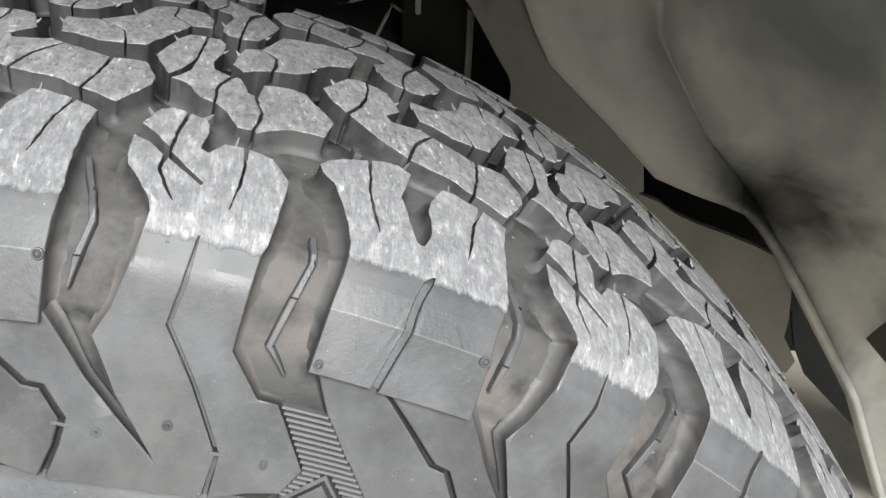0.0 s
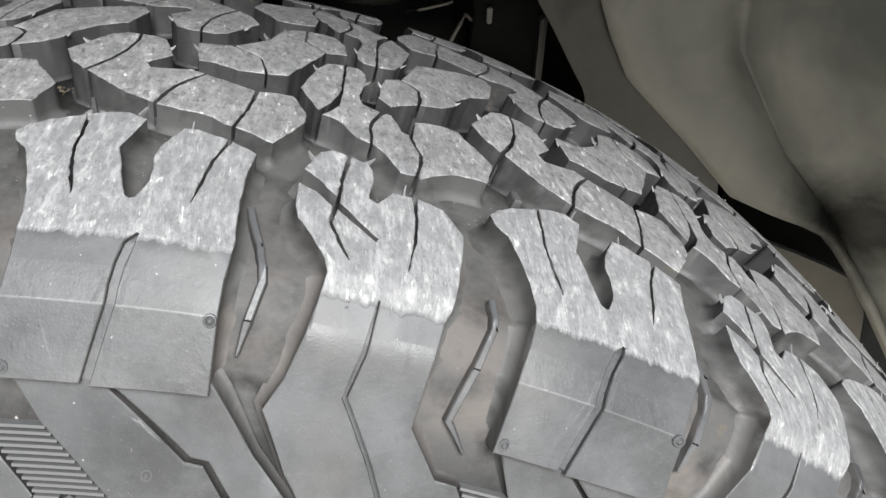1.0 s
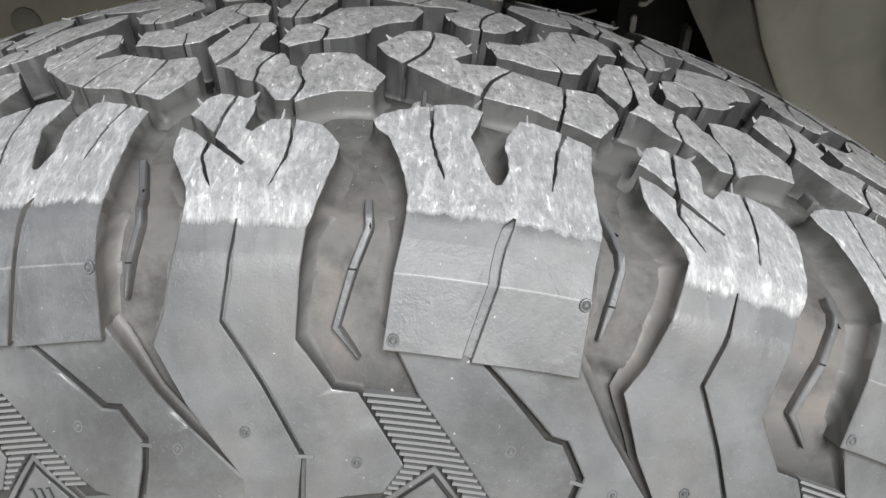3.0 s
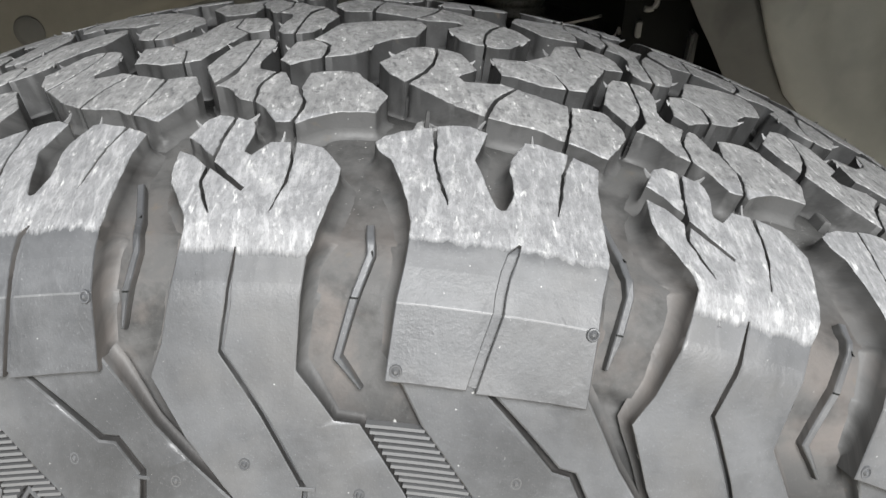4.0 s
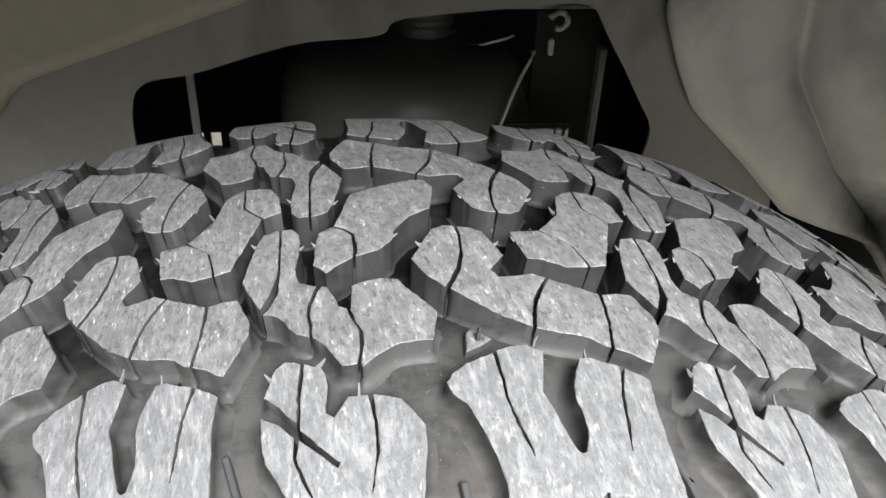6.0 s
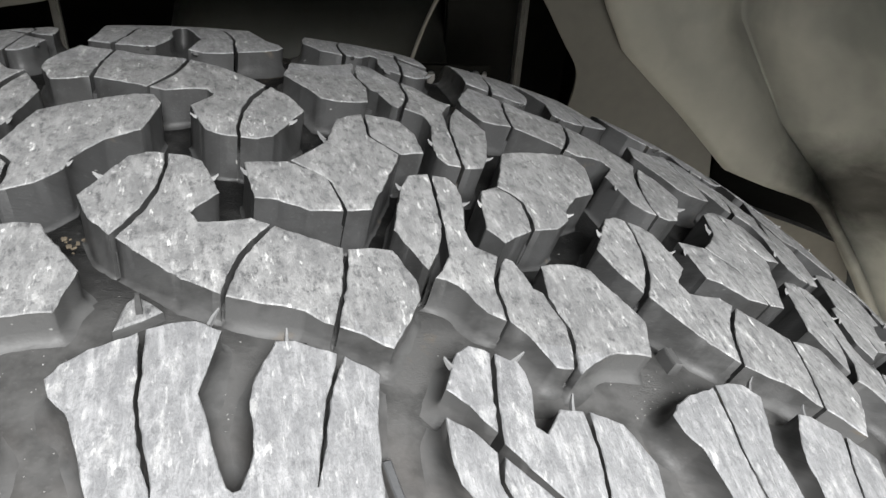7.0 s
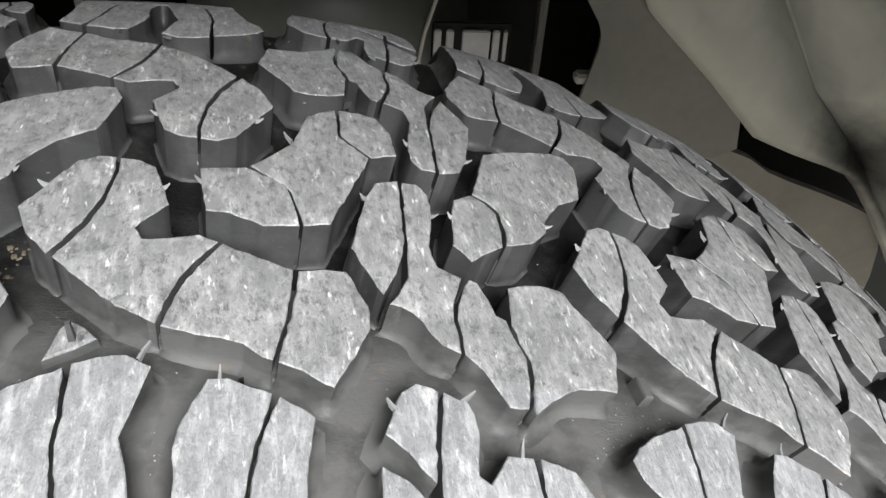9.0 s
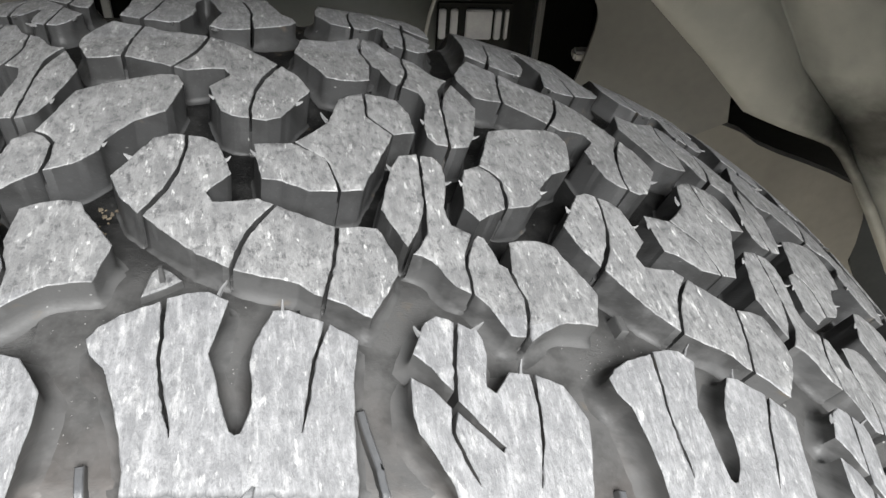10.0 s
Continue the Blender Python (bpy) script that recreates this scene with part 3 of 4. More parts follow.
# second row: stemmed block in four pieces
STEM_HEAD = [[(83.7, 0.7), (89.2, -1.6), (89.5, 8.6), (90.0, 18.7), (89.7, 24.4), (88.0, 31.8), (85.2, 38.6), (83.1, 34.5), (78.3, 25.4), (79.9, 15.1), (81.4, 7.4)],
        [(90.4, -1.4), (93.9, -1.3), (96.5, 2.2), (97.0, 8.7), (96.6, 15.0), (95.8, 21.2), (96.4, 24.7), (97.5, 28.1), (100.5, 29.5), (102.8, 30.3),
         (101.8, 33.9), (100.3, 39.1), (100.2, 43.7), (101.0, 48.0), (101.3, 51.9), (97.5, 50.2), (95.2, 47.8), (93.6, 44.8), (91.4, 42.5), (88.8, 41.3), (86.6, 41.0),
         (88.6, 38.0), (90.7, 33.0), (91.0, 24.2), (90.8, 14.5)]]
STEM_TAIL = [[(103.5, 32.8), (104.7, 30.6), (106.5, 31.2), (108.5, 35.8), (109.9, 40.3), (112.2, 41.2), (113.3, 45.6), (115.5, 50.8), (115.6, 56.2), (114.7, 63.2),
         (110.8, 63.4), (108.4, 59.4), (106.0, 55.4), (102.4, 52.2), (102.1, 47.8), (101.3, 42.8), (101.7, 38.9)],
        [(114.0, 31.2), (118.4, 29.0), (123.2, 28.2), (127.8, 29.1), (129.8, 32.9), (135.1, 39.7), (138.3, 44.3), (136.2, 55.6), (131.5, 55.8), (125.0, 57.4),
         (120.3, 60.6), (116.3, 64.3), (115.9, 63.0), (117.0, 56.0), (116.8, 51.4), (114.8, 46.8), (113.5, 42.2)]]
STEM = STEM_HEAD + STEM_TAIL
STEM_HAIRS = [(81.5, 7.0, -2.4, -0.4, 0.5), (96.9, 10.0, 2.4, 0.2, 0.5)]
# middle row: two slanting blocks
SLANT_A = [[(43.2, 2.4), (53.1, 0.8), (57.1, 3.0), (60.3, 4.7), (63.0, 7.1), (64.9, 13.1), (66.6, 20.0), (59.0, 21.3), (56.5, 19.8), (51.7, 17.8), (46.5, 17.5), (44.4, 9.0)],
           [(54.2, -0.3), (57.6, -4.1), (63.4, -12.8), (64.4, -17.9), (66.0, -25.7), (70.1, -29.4), (73.1, -31.0), (74.3, -17.8), (78.3, -13.5), (82.0, -9.6),
            (81.1, -5.3), (78.5, 1.4), (77.3, 6.2), (74.4, 14.2), (73.3, 18.4), (67.6, 19.9), (66.2, 14.8), (64.2, 8.4), (62.3, 5.8), (58.4, 3.0)],
           [(74.2, -31.3), (79.6, -31.2), (84.1, -29.9), (87.7, -23.5), (89.2, -12.9), (82.8, -10.1), (79.0, -14.0), (75.2, -18.3)]]
SLANT_A_HAIRS = [(44.2, 7.0, -2.4, -0.6, 0.5), (62.5, -13.5, -2.6, -2.4, 0.5)]
SLANT_B = [[(103.3, 2.3), (107.9, -1.0), (111.3, 0.9), (114.2, 4.6), (114.6, 11.8), (114.3, 17.0), (110.3, 20.2), (106.0, 24.2), (104.3, 21.8), (101.9, 19.6), (102.3, 11.4)],
           [(108.7, -1.8), (111.1, -10.1), (114.2, -22.2), (122.1, -26.7), (136.0, -32.6), (141.2, -32.3), (143.6, -27.4), (142.3, -16.8), (141.1, -11.7),
            (133.7, -6.4), (130.3, -1.4), (127.9, 3.0), (127.4, 7.6), (122.3, 13.6), (115.5, 16.3), (116.1, 11.4), (115.4, 3.9), (112.1, 0.0)]]
SLANT_B_HAIRS = [(102.6, 9.0, -2.2, -0.4, 0.5), (127.6, 5.0, 2.2, 0.6, 0.5)]

# where the cuts between the pieces run; they end part-way down
HOOK_CUTS = ([(24.7, 0.9), (25.3, 4.9), (24.9, 15.5), (23.1, 23.4), (20.9, 28.4), (19.0, 32.8)], [(50.4, 28.4), (46.9, 34.6), (44.6, 39.7), (43.0, 46.5), (42.5, 50.2)],
             [(66.8, 35.1), (66.8, 40.2), (66.5, 46.8), (65.3, 53.7), (64.8, 57.2)])
STEM_CUTS = ([(89.8, -0.8), (90.1, 8.6), (90.4, 18.7), (90.35, 24.3), (89.3, 32.4), (86.6, 38.6)], [(103.0, 32.2), (101.1, 38.9), (100.75, 43.2), (101.5, 47.9), (101.8, 51.4)],
             [(111.6, 39.8), (112.8, 41.7), (114.0, 46.2), (116.1, 51.1), (116.3, 56.1), (115.5, 62.6)])
SLANT_A_CUTS = ([(54.2, 0.7), (57.8, 3.0), (61.3, 5.3), (63.6, 7.8), (65.6, 14.0), (66.9, 19.3)], [(73.7, -30.4), (74.7, -18.0), (78.6, -13.8), (81.9, -10.3)])
SLANT_B_CUTS = ([(108.8, -1.0), (111.7, 0.5), (114.8, 4.2), (115.3, 11.6), (115.0, 16.0)],)


def webs(cuts, depth):
    """The rubber left under each cut."""
    return [(ribbon(line, 2.8), depth) for line in cuts]


tyre = new("tyre")
tyre.location = HUB
tyre.rotation_euler = (0, 0, radians(1.2))   # steered a little
tagged(tyre, "worn grey all-terrain tyre with scuffed tread blocks", "tyre")

# the casing under the blocks
bm = bmesh.new()
uv = bm.loops.layers.uv.new("skin")
around = 840
stations = [-(ALONG[-1] / MM) + 9.0] + [v for v in range(-236, -60, 8)] + [v for v in range(-60, 134, 5)] + [v for v in range(134, 194, 2)] + [v for v in range(196, 250, 6)] + [ALONG[-1] / MM]


def along(line, v):
    for (sa, va), (sb, vb) in zip(line, line[1:]):
        if va <= v <= vb:
            return sa + (sb - sa) * (v - va) / (vb - va)


TAPER_LEFT = [(-45.7, 136.0), (-45.0, 140.0), (-34.3, 155.1), (-23.1, 166.0), (-10.3, 172.0)]
TAPER_RIGHT = [(-32.0, 136.0), (-34.3, 140.5), (-25.3, 155.1), (-10.3, 172.0)]


def taper(s, v):
    """Extra depth of the groove that runs out to a point between two panels."""
    if not 136 < v < 172:
        return 0.0
    nominal = s if s < 1382 else s - 2 * math.pi * R_CROWN / MM
    nominal -= shift(nominal - shift(nominal))
    local = (nominal + 62) % PITCH_MM - 62
    l, r = along(TAPER_LEFT, v), along(TAPER_RIGHT, v)
    if not l < local < r:
        return 0.0
    f = (local - l) / (r - l)
    return 3.0 * (1 - (v - 136) / 36) ** 0.7 * min(1.0, (1 - f) * 1.6 + 0.25)


rings = []
for i in range(around):
    s = i / around * 2 * math.pi * R_CROWN / MM
    rings.append([(bm.verts.new(skin(s, v, -groove(v) - taper(s, v) + 0.12 * noise.noise((s * 0.12, v * 0.12, 1.0)))), s, v) for v in stations])
for i in range(around):
    for k in range(len(stations) - 1):
        quad = [rings[i][k], rings[(i + 1) % around][k], rings[(i + 1) % around][k + 1], rings[i][k + 1]]
        f = bm.faces.new([q[0] for q in quad])
        f.smooth = True
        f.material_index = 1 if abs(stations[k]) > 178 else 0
        for loop, q in zip(f.loops, quad):
            loop[uv].uv = ((q[1] if q[1] > 0 or i < around - 1 else 2764.6) * MM, q[2] * MM)
bmesh.ops.recalc_face_normals(bm, faces=bm.faces[:])
part("casing", mesh_from("casing", bm, [MAT_FLOOR, MAT_SIDE]), tyre, "dusty grey rubber casing, groove floor with painted shade")

SIDE_MATS = [MAT_PANEL, MAT_PANEL, MAT_WALL, MAT_PANEL, MAT_RIM, MAT_BLACK]
panel_a = [(27.2, 136.0), (46.3, 136.0), (72.6, 155.5), (77.6, 156.0), (84.3, 163.8), (83.4, 171.0), (80.0, 180.5), (66.0, 177.0), (60.6, 172.3), (36.2, 148.9)]
panel_b = [(47.9, 136.0), (74.1, 154.3), (78.9, 154.8), (86.2, 163.0), (85.3, 171.0), (82.2, 181.0), (115.8, 181.5), (115.4, 173.2), (113.6, 172.0), (101.0, 161.8), (90.0, 152.0), (76.1, 136.0)]
def rib(bm, s0, s1, v):
    n = max(2, int((s1 - s0) / 4) + 1)
    rows = []
    for i in range(n + 1):
        s = s0 + (s1 - s0) * i / n
        g = -groove(v)
        rows.append([bm.verts.new(skin(s, v + dv, g + h)) for dv, h in ((-0.56, -0.3), (-0.46, 2.6), (0.30, 2.6), (0.42, -0.3))])
    for a, b in zip(rows, rows[1:]):
        for k in range(3):
            bm.faces.new((a[k], a[k + 1], b[k + 1], b[k]))
    bm.faces.new(rows[0])
    bm.faces.new(rows[-1][::-1])


def pitch_meshes():
    """The blocks, panels and marks of one pitch of the pattern: names and meshes."""
    protos = []
    for mesh_name, shape, hairs, kw in (
            ("wide_shoulder", WIDE, WIDE_HAIRS, dict(top=wide_top, fills=[(ribbon([(46.8, 138.0), (50.2, 120.6), (50.1, 116.8), (50.6, 111.5), (51.7, 107.1), (53.2, 103.9)], 3.4), 1.8)])), ("narrow_shoulder", NARROW, NARROW_HAIRS, dict(worn=111.5, soft_side=True, shoulder=MAT_SHOULDER_LONG, fills=[(ribbon([(7.3, 180.5), (7.2, 167.0), (-4.5, 149.2), (-15.3, 134.5), (-13.6, 123.7), (-13.0, 110.5)], 3.0), 2.6)])),
            ("hook", HOOK, HOOK_HAIRS, dict(fills=webs(HOOK_CUTS, 5.4), fill_look=2)), ("stem", STEM, STEM_HAIRS, dict(fills=webs(STEM_CUTS, 6.2), fill_look=2))):
        varied["shoulder"] = "shoulder" in mesh_name
        a, b = both(mesh_name, shape, hairs=hairs, **kw)
        protos += [("tread_block", a), ("tread_block", b)]
    protos += [("tread_block", block_mesh("slant_a", SLANT_A, hairs=SLANT_A_HAIRS, fills=webs(SLANT_A_CUTS, 5.5), fill_look=2)), ("tread_block", block_mesh("slant_b", SLANT_B, hairs=SLANT_B_HAIRS, fills=webs(SLANT_B_CUTS, 5.5), fill_look=2))]
    varied["shoulder"] = True
    protos += [("sidewall_panel", block_mesh("panel_a", [panel_a], materials=SIDE_MATS, top=0.1, chamfer=0.5, rough=0.03, soft_side=True)),
               ("sidewall_panel", block_mesh("panel_b", [panel_b], materials=SIDE_MATS, top=0.1, chamfer=0.5, rough=0.03, soft_side=True))]

    # wear ridges on the groove floors
    for line in ([(16.9, 98.0), (18.1, 109.2), (15.3, 122.1), (12.8, 135.7), (19.6, 142.4)], [(76.9, 84.5), (81.5, 98.0), (83.1, 110.3), (81.6, 121.4), (80.6, 130.0)]):
        protos.append(("groove_ridge", block_mesh("groove_ridge", [ribbon(line, 2.0)], materials=SIDE_MATS, top=lambda v: -groove(v) + 2.6,
                                                  foot=lambda v: -groove(v) - 0.5, chamfer=0.3, rough=0.05, hairs=[(line[1][0], line[1][1] - 2.0, 0.8, 3.6, 0.4)], hair_look=5)))

    protos.append(("floor_nib", block_mesh("floor_nib", [[(59.2, 59.4), (60.0, 59.2), (60.1, 60.0), (59.4, 60.2)]], top=lambda v: -groove(v) + 3.4, foot=lambda v: -groove(v) - 0.3,
                                           chamfer=0, materials=[MAT_BLACK] * 4, rough=0.05)))

    # fine ribs in the slanting field between the panels
    bm = bmesh.new()
    uvl = bm.loops.layers.uv.new("skin")


    for k in range(17):
        v = 150.4 + 1.52 * k
        left = 20.9 + (v - 150) * 0.856 if v < 166.7 else 34.9 - (v - 166.7) * 0.6
        right = 36.6 + (v - 149) * 1.05
        if v < 166.6:
            rib(bm, left + 0.6, right - 0.8, v)
        else:
            gap = (v - 166.6) * 1.15 + 1.6
            rib(bm, left + 0.6, 43.9 - gap, v)
            rib(bm, 43.9 + gap, right - 0.8, v)
    bmesh.ops.recalc_face_normals(bm, faces=bm.faces[:])
    protos.append(("ribbed_field", mesh_from("ribbed_field", bm, [MAT_RIM])))
    arrow = ribbon([(27.0, 181.5), (43.9, 167.6), (60.5, 182.5)], 2.0)
    protos.append(("arrow_mark", block_mesh("arrow_mark", [arrow, [(43.9, 170.0), (57.5, 182.5), (30.0, 181.5)]], materials=SIDE_MATS, top=lambda v: -groove(v) + 1.6, chamfer=0.3)))
    for tie in ([(82.3, 164.0), (87.8, 164.6), (87.7, 165.6), (82.2, 165.0)], [(4.6, 166.2), (10.2, 166.2), (10.2, 167.2), (4.6, 167.2)]):
        protos.append(("tie", block_mesh("tie", [tie], materials=SIDE_MATS, top=0.25, foot=lambda v: -2.4, chamfer=0.2, rough=0.02)))
    for s0 in (40.0, 43.2, 46.6):
        bar = [(s0, 176.0), (s0 + 1.2, 176.0), (s0 + 2.4, 180.0), (s0 + 1.2, 180.0)]
        protos.append(("raised_bar", block_mesh("raised_bar", [bar], materials=SIDE_MATS, top=lambda v: -groove(v) + 2.4, foot=lambda v: -groove(v) + 1.0, chamfer=0.2, rough=0.02)))
    # round vent marks
    for s0, v0, h in ((27.9, 136.0, 2.3), (73.4, 121.8, 1.0), (-9.1, 161.2, 0), (22.1, 167.2, 0), (63.6, 159.6, -0.1), (95.5, 165.8, -0.1)):
        bm = bmesh.new()
        rows = []
        for r, z in ((1.7, -0.25), (1.5, 0.25), (1.2, 0.25), (1.0, -0.1), (0.75, 0.15), (0.4, 0.55)):
            rows.append([bm.verts.new(skin(s0 + r * math.cos(a), v0 + r * math.sin(a), h + z)) for a in (2 * math.pi * i / 12 for i in range(12))])
        for a, b in zip(rows, rows[1:]):
            for i in range(12):
                bm.faces.new((a[i], a[(i + 1) % 12], b[(i + 1) % 12], b[i]))
        bm.faces.new(rows[-1])
        bmesh.ops.recalc_face_normals(bm, faces=bm.faces[:])
        protos.append(("vent_mark", mesh_from("vent_mark", bm, [MAT_PANEL])))
    return protos


plain = pitch_meshes()
for k in range(PITCHES):
    near = k if k <= PITCHES // 2 else k - PITCHES
    if -2 <= near <= 2:
        varied["on"], varied["start"] = True, near * PITCH_MM
        meshes, turn = pitch_meshes(), 0.0
        varied["on"] = False
    else:
        meshes, turn = plain, k * STEP + (8.9 + (k - 3) * 0.975) * MM / R_CROWN
    for name, me in meshes:
        ob = part(name, me, tyre)
        ob.rotation_euler = (0, turn, 0)
        if name == "ribbed_field":
            tagged(ob, kind="stuff")

# ---- the wheel arch ----
def rounded(loop, times=2):
    """A closed outline with its corners cut round."""
    for i in range(times):
        loop = [p for (xa, za), (xb, zb) in zip(loop, loop[1:] + loop[:1]) for p in ((xa * 0.8 + xb * 0.2, za * 0.8 + zb * 0.2), (xa * 0.2 + xb * 0.8, za * 0.2 + zb * 0.8))]
    return loop


def drawn_in(loop, by):
    """A closed outline moved inwards."""
    area = sum(xa * zb - xb * za for (xa, za), (xb, zb) in zip(loop, loop[1:] + loop[:1]))
    out = []
    for i, (x, z) in enumerate(loop):
        (xa, za), (xb, zb) = loop[i - 1], loop[(i + 1) % len(loop)]
        d = Vector((xb - xa, zb - za)).normalized() * (by if area > 0 else -by)
        out.append((x - d.y, z + d.x))
    return out


def sheet(name, outline, y, thick, mats, hole=None, roll=0.0):
    """An upright sheet in the plane y, its outline in x and z, with an opening cut through and, if asked, a rolled rim."""
    bm = bmesh.new()
    edges, rims = [], []
    for loop in ([outline] if hole is None else [outline, hole]):
        inner = drawn_in(loop, roll) if roll else loop
        vs = [bm.verts.new((x, y, z)) for x, z in inner]
        edges += [bm.edges.new((a, b)) for a, b in zip(vs, vs[1:] + vs[:1])]
        rims.append((vs, inner, loop))
    bmesh.ops.triangle_fill(bm, edges=edges, use_beauty=True, normal=(0, -1, 0))
    if roll:
        for vs, inner, loop in rims:
            for k in range(1, 6):
                a = math.pi / 2 * k / 5
                ring = [bm.verts.new((xi + (xo - xi) * math.sin(a), y + thick * (1 - math.cos(a)), zi + (zo - zi) * math.sin(a))) for (xi, zi), (xo, zo) in zip(inner, loop)]
                for i in range(len(vs)):
                    bm.faces.new((vs[i], vs[(i + 1) % len(vs)], ring[(i + 1) % len(vs)], ring[i])).smooth = True
                vs = ring
    else:
        got = bmesh.ops.extrude_face_region(bm, geom=bm.faces[:])
        for v in got["geom"]:
            if isinstance(v, bmesh.types.BMVert):
                v.co.y += thick
    bmesh.ops.recalc_face_normals(bm, faces=bm.faces[:])
    return new(name, mesh_from(name, bm, mats))


opening = [(-0.186, 0.50), (-0.187, 0.66), (-0.181, 0.689), (-0.168, 0.70), (-0.131, 0.705), (-0.083, 0.721), (-0.04, 0.733), (0.026, 0.737), (0.032, 0.752), (0.104, 0.759),
           (0.178, 0.766), (0.194, 0.7645), (0.203, 0.759), (0.209, 0.748), (0.220, 0.730), (0.235, 0.708), (0.253, 0.678), (0.269, 0.654), (0.268, 0.63), (0.24, 0.50)]
wall = sheet("wall_inner", [(-1.0, 0.0), (0.30, 0.0), (0.36, 0.52), (0.41, 0.545), (0.40, 0.60), (0.345, 0.66), (0.312, 0.75), (0.30, 1.25), (-1.0, 1.25)], 0.43, 0.004, [MAT_INNER], rounded(opening))
tagged(wall, "dirty brown-grey painted inner panel with a cut-out", "panel", kind="structure")
left = sheet("panel_left", rounded([(-1.0, 0.0), (-0.36, 0.0), (-0.335, 0.58), (-0.326, 0.62), (-0.31, 0.645), (-0.293, 0.664), (-0.275, 0.69), (-0.259, 0.703), (-0.225, 0.715), (-0.15, 0.742), (-0.06, 0.775),
                            (0.0, 0.80), (0.02, 1.25), (-1.0, 1.25)]), 0.404, 0.0258, [MAT_LINER_LEFT], None, 0.016)
tagged(left, "dusty beige painted wheel-house panel", "panel", kind="structure")

# moulded liner ahead of the opening: flat by the seam, then sweeping outboard
bm = bmesh.new()
seam = [(0.25, 1.25), (0.256, 0.85), (0.263, 0.76), (0.283, 0.712), (0.303, 0.676), (0.318, 0.662), (0.366, 0.618), (0.42, 0.564)]
hem = [(0.42, 0.566), (0.462, 0.549), (0.49, 0.54), (0.514, 0.529), (0.537, 0.507), (0.562, 0.478), (0.694, 0.29), (0.874, -0.0545)]
crease = [(0.36, 1.25), (0.385, 0.85), (0.392, 0.76), (0.399, 0.70), (0.429, 0.652), (0.460, 0.605), (0.508, 0.556), (0.570, 0.474), (0.70, 0.29), (0.88, -0.0545)]


def at(line, z):
    for (xa, za), (xb, zb) in zip(line, line[1:]):
        if zb <= z <= za:
            return xa + (xb - xa) * (z - za) / (zb - za)
    return line[-1][0]


rows = []
for i in range(240):
    z = 1.25 - i * 1.3045 / 239
    x0 = at(seam, z) if z > 0.566 else at(hem, z)
    xc = at(crease, z)
    x0 = min(x0, xc - 0.004)
    row = []
    for k in range(25):
        f = k / 24
        row.append((x0 + (xc - x0) * f + (0.004 if k == 0 else 0.0), 0.418 - 0.012 * math.sin(math.pi * f) + 0.006 * f, z))
    kink = min(max((z - 0.44) / 0.1, 0.25), 1.0)
    row.insert(0, (x0 + 0.0005, 0.4200, z))
    row.insert(0, (x0 + 0.0002, 0.4225, z))
    row.insert(0, (x0 + 0.006, 0.4292, z))
    for k in range(1, 97):
        f = k / 96
        row.append((xc + 0.006 * kink * min(1, f * 16) + 0.40 * f, 0.424 - 0.012 * kink * min(1, f * 16) - 0.50 * f ** 1.35, z))
    mid = x0 + 0.42 * (xc - x0)
    soft = min(max((z - 0.64) / 0.08, 0.0), 1.0)
    row[3:] = [(x, y + 0.006 * kink * math.exp(-((x - xc) / 0.014) ** 2) + 0.009 * soft * math.exp(-((x - mid) / 0.02) ** 2) + 0.010 * soft * math.exp(-((x - xc + 0.008) / 0.016) ** 2), zz) for x, y, zz in row[3:]]
    # a shallow pressed hollow beside the crease
    row = [(x, y + 0.020 * math.exp(-((x - 0.575) / 0.034) ** 2 - ((zz - 0.52) / 0.05) ** 2), zz) for x, y, zz in row]
    rows.append([bm.verts.new(p) for p in row])
for a, b in zip(rows, rows[1:]):
    for k in range(len(a) - 1):
        bm.faces.new((a[k], b[k], b[k + 1], a[k + 1])).smooth = True
bmesh.ops.recalc_face_normals(bm, faces=bm.faces[:])
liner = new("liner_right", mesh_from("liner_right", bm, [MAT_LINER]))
solid = liner.modifiers.new("thickness", "SOLIDIFY")
solid.thickness, solid.offset = 0.004, -1
tagged(liner, "dusty grey-green moulded wheel-arch liner", "liner", kind="structure")

# a thin black strip drawn as the shadow under the liner's overlapping edge
trim = bmesh.new()
edge = [(at(seam, 1.25 - i * 0.0115) - 0.001, 0.4255, 1.25 - i * 0.0115) for i in range(60)]
rows = []
for x, y, z in edge:
    rows.append([trim.verts.new((x + 0.0022 * math.cos(a), y + 0.0034 * math.sin(a), z)) for a in (2 * math.pi * k / 8 for k in range(8))])
for a, b in zip(rows, rows[1:]):
    for k in range(8):
        trim.faces.new((a[k], a[(k + 1) % 8], b[(k + 1) % 8], b[k])).smooth = True
bmesh.ops.recalc_face_normals(trim, faces=trim.faces[:])
tagged(new("shadow_seam", mesh_from("shadow_seam", trim, [MAT_BLACK])), "black strip standing in for the shadow line of the liner's seam", "trim", kind="structure")

# an unseen arch over the tyre, added to cut the light falling inboard
bm = bmesh.new()
rows = []
for i in range(49):
    a = math.pi * (i / 48) - math.pi / 2
    x, z = 0.66 * math.sin(a), 0.39 + 0.66 * math.cos(a)
    rows.append([bm.verts.new((x * k, y, 0.39 + (z - 0.39) * k)) for y, k in ((-0.14, 0.985), (-0.13, 1.0), (0.02, 1.02), (0.43, 1.02))])
for a, b in zip(rows, rows[1:]):
    for k in range(3):
        bm.faces.new((a[k], b[k], b[k + 1], a[k + 1])).smooth = True
arch = new("ceiling_arch_shade", mesh_from("ceiling_arch_shade", bm, [MAT_SILL]))
solid = arch.modifiers.new("thickness", "SOLIDIFY")
solid.thickness, solid.offset = 0.004, -1
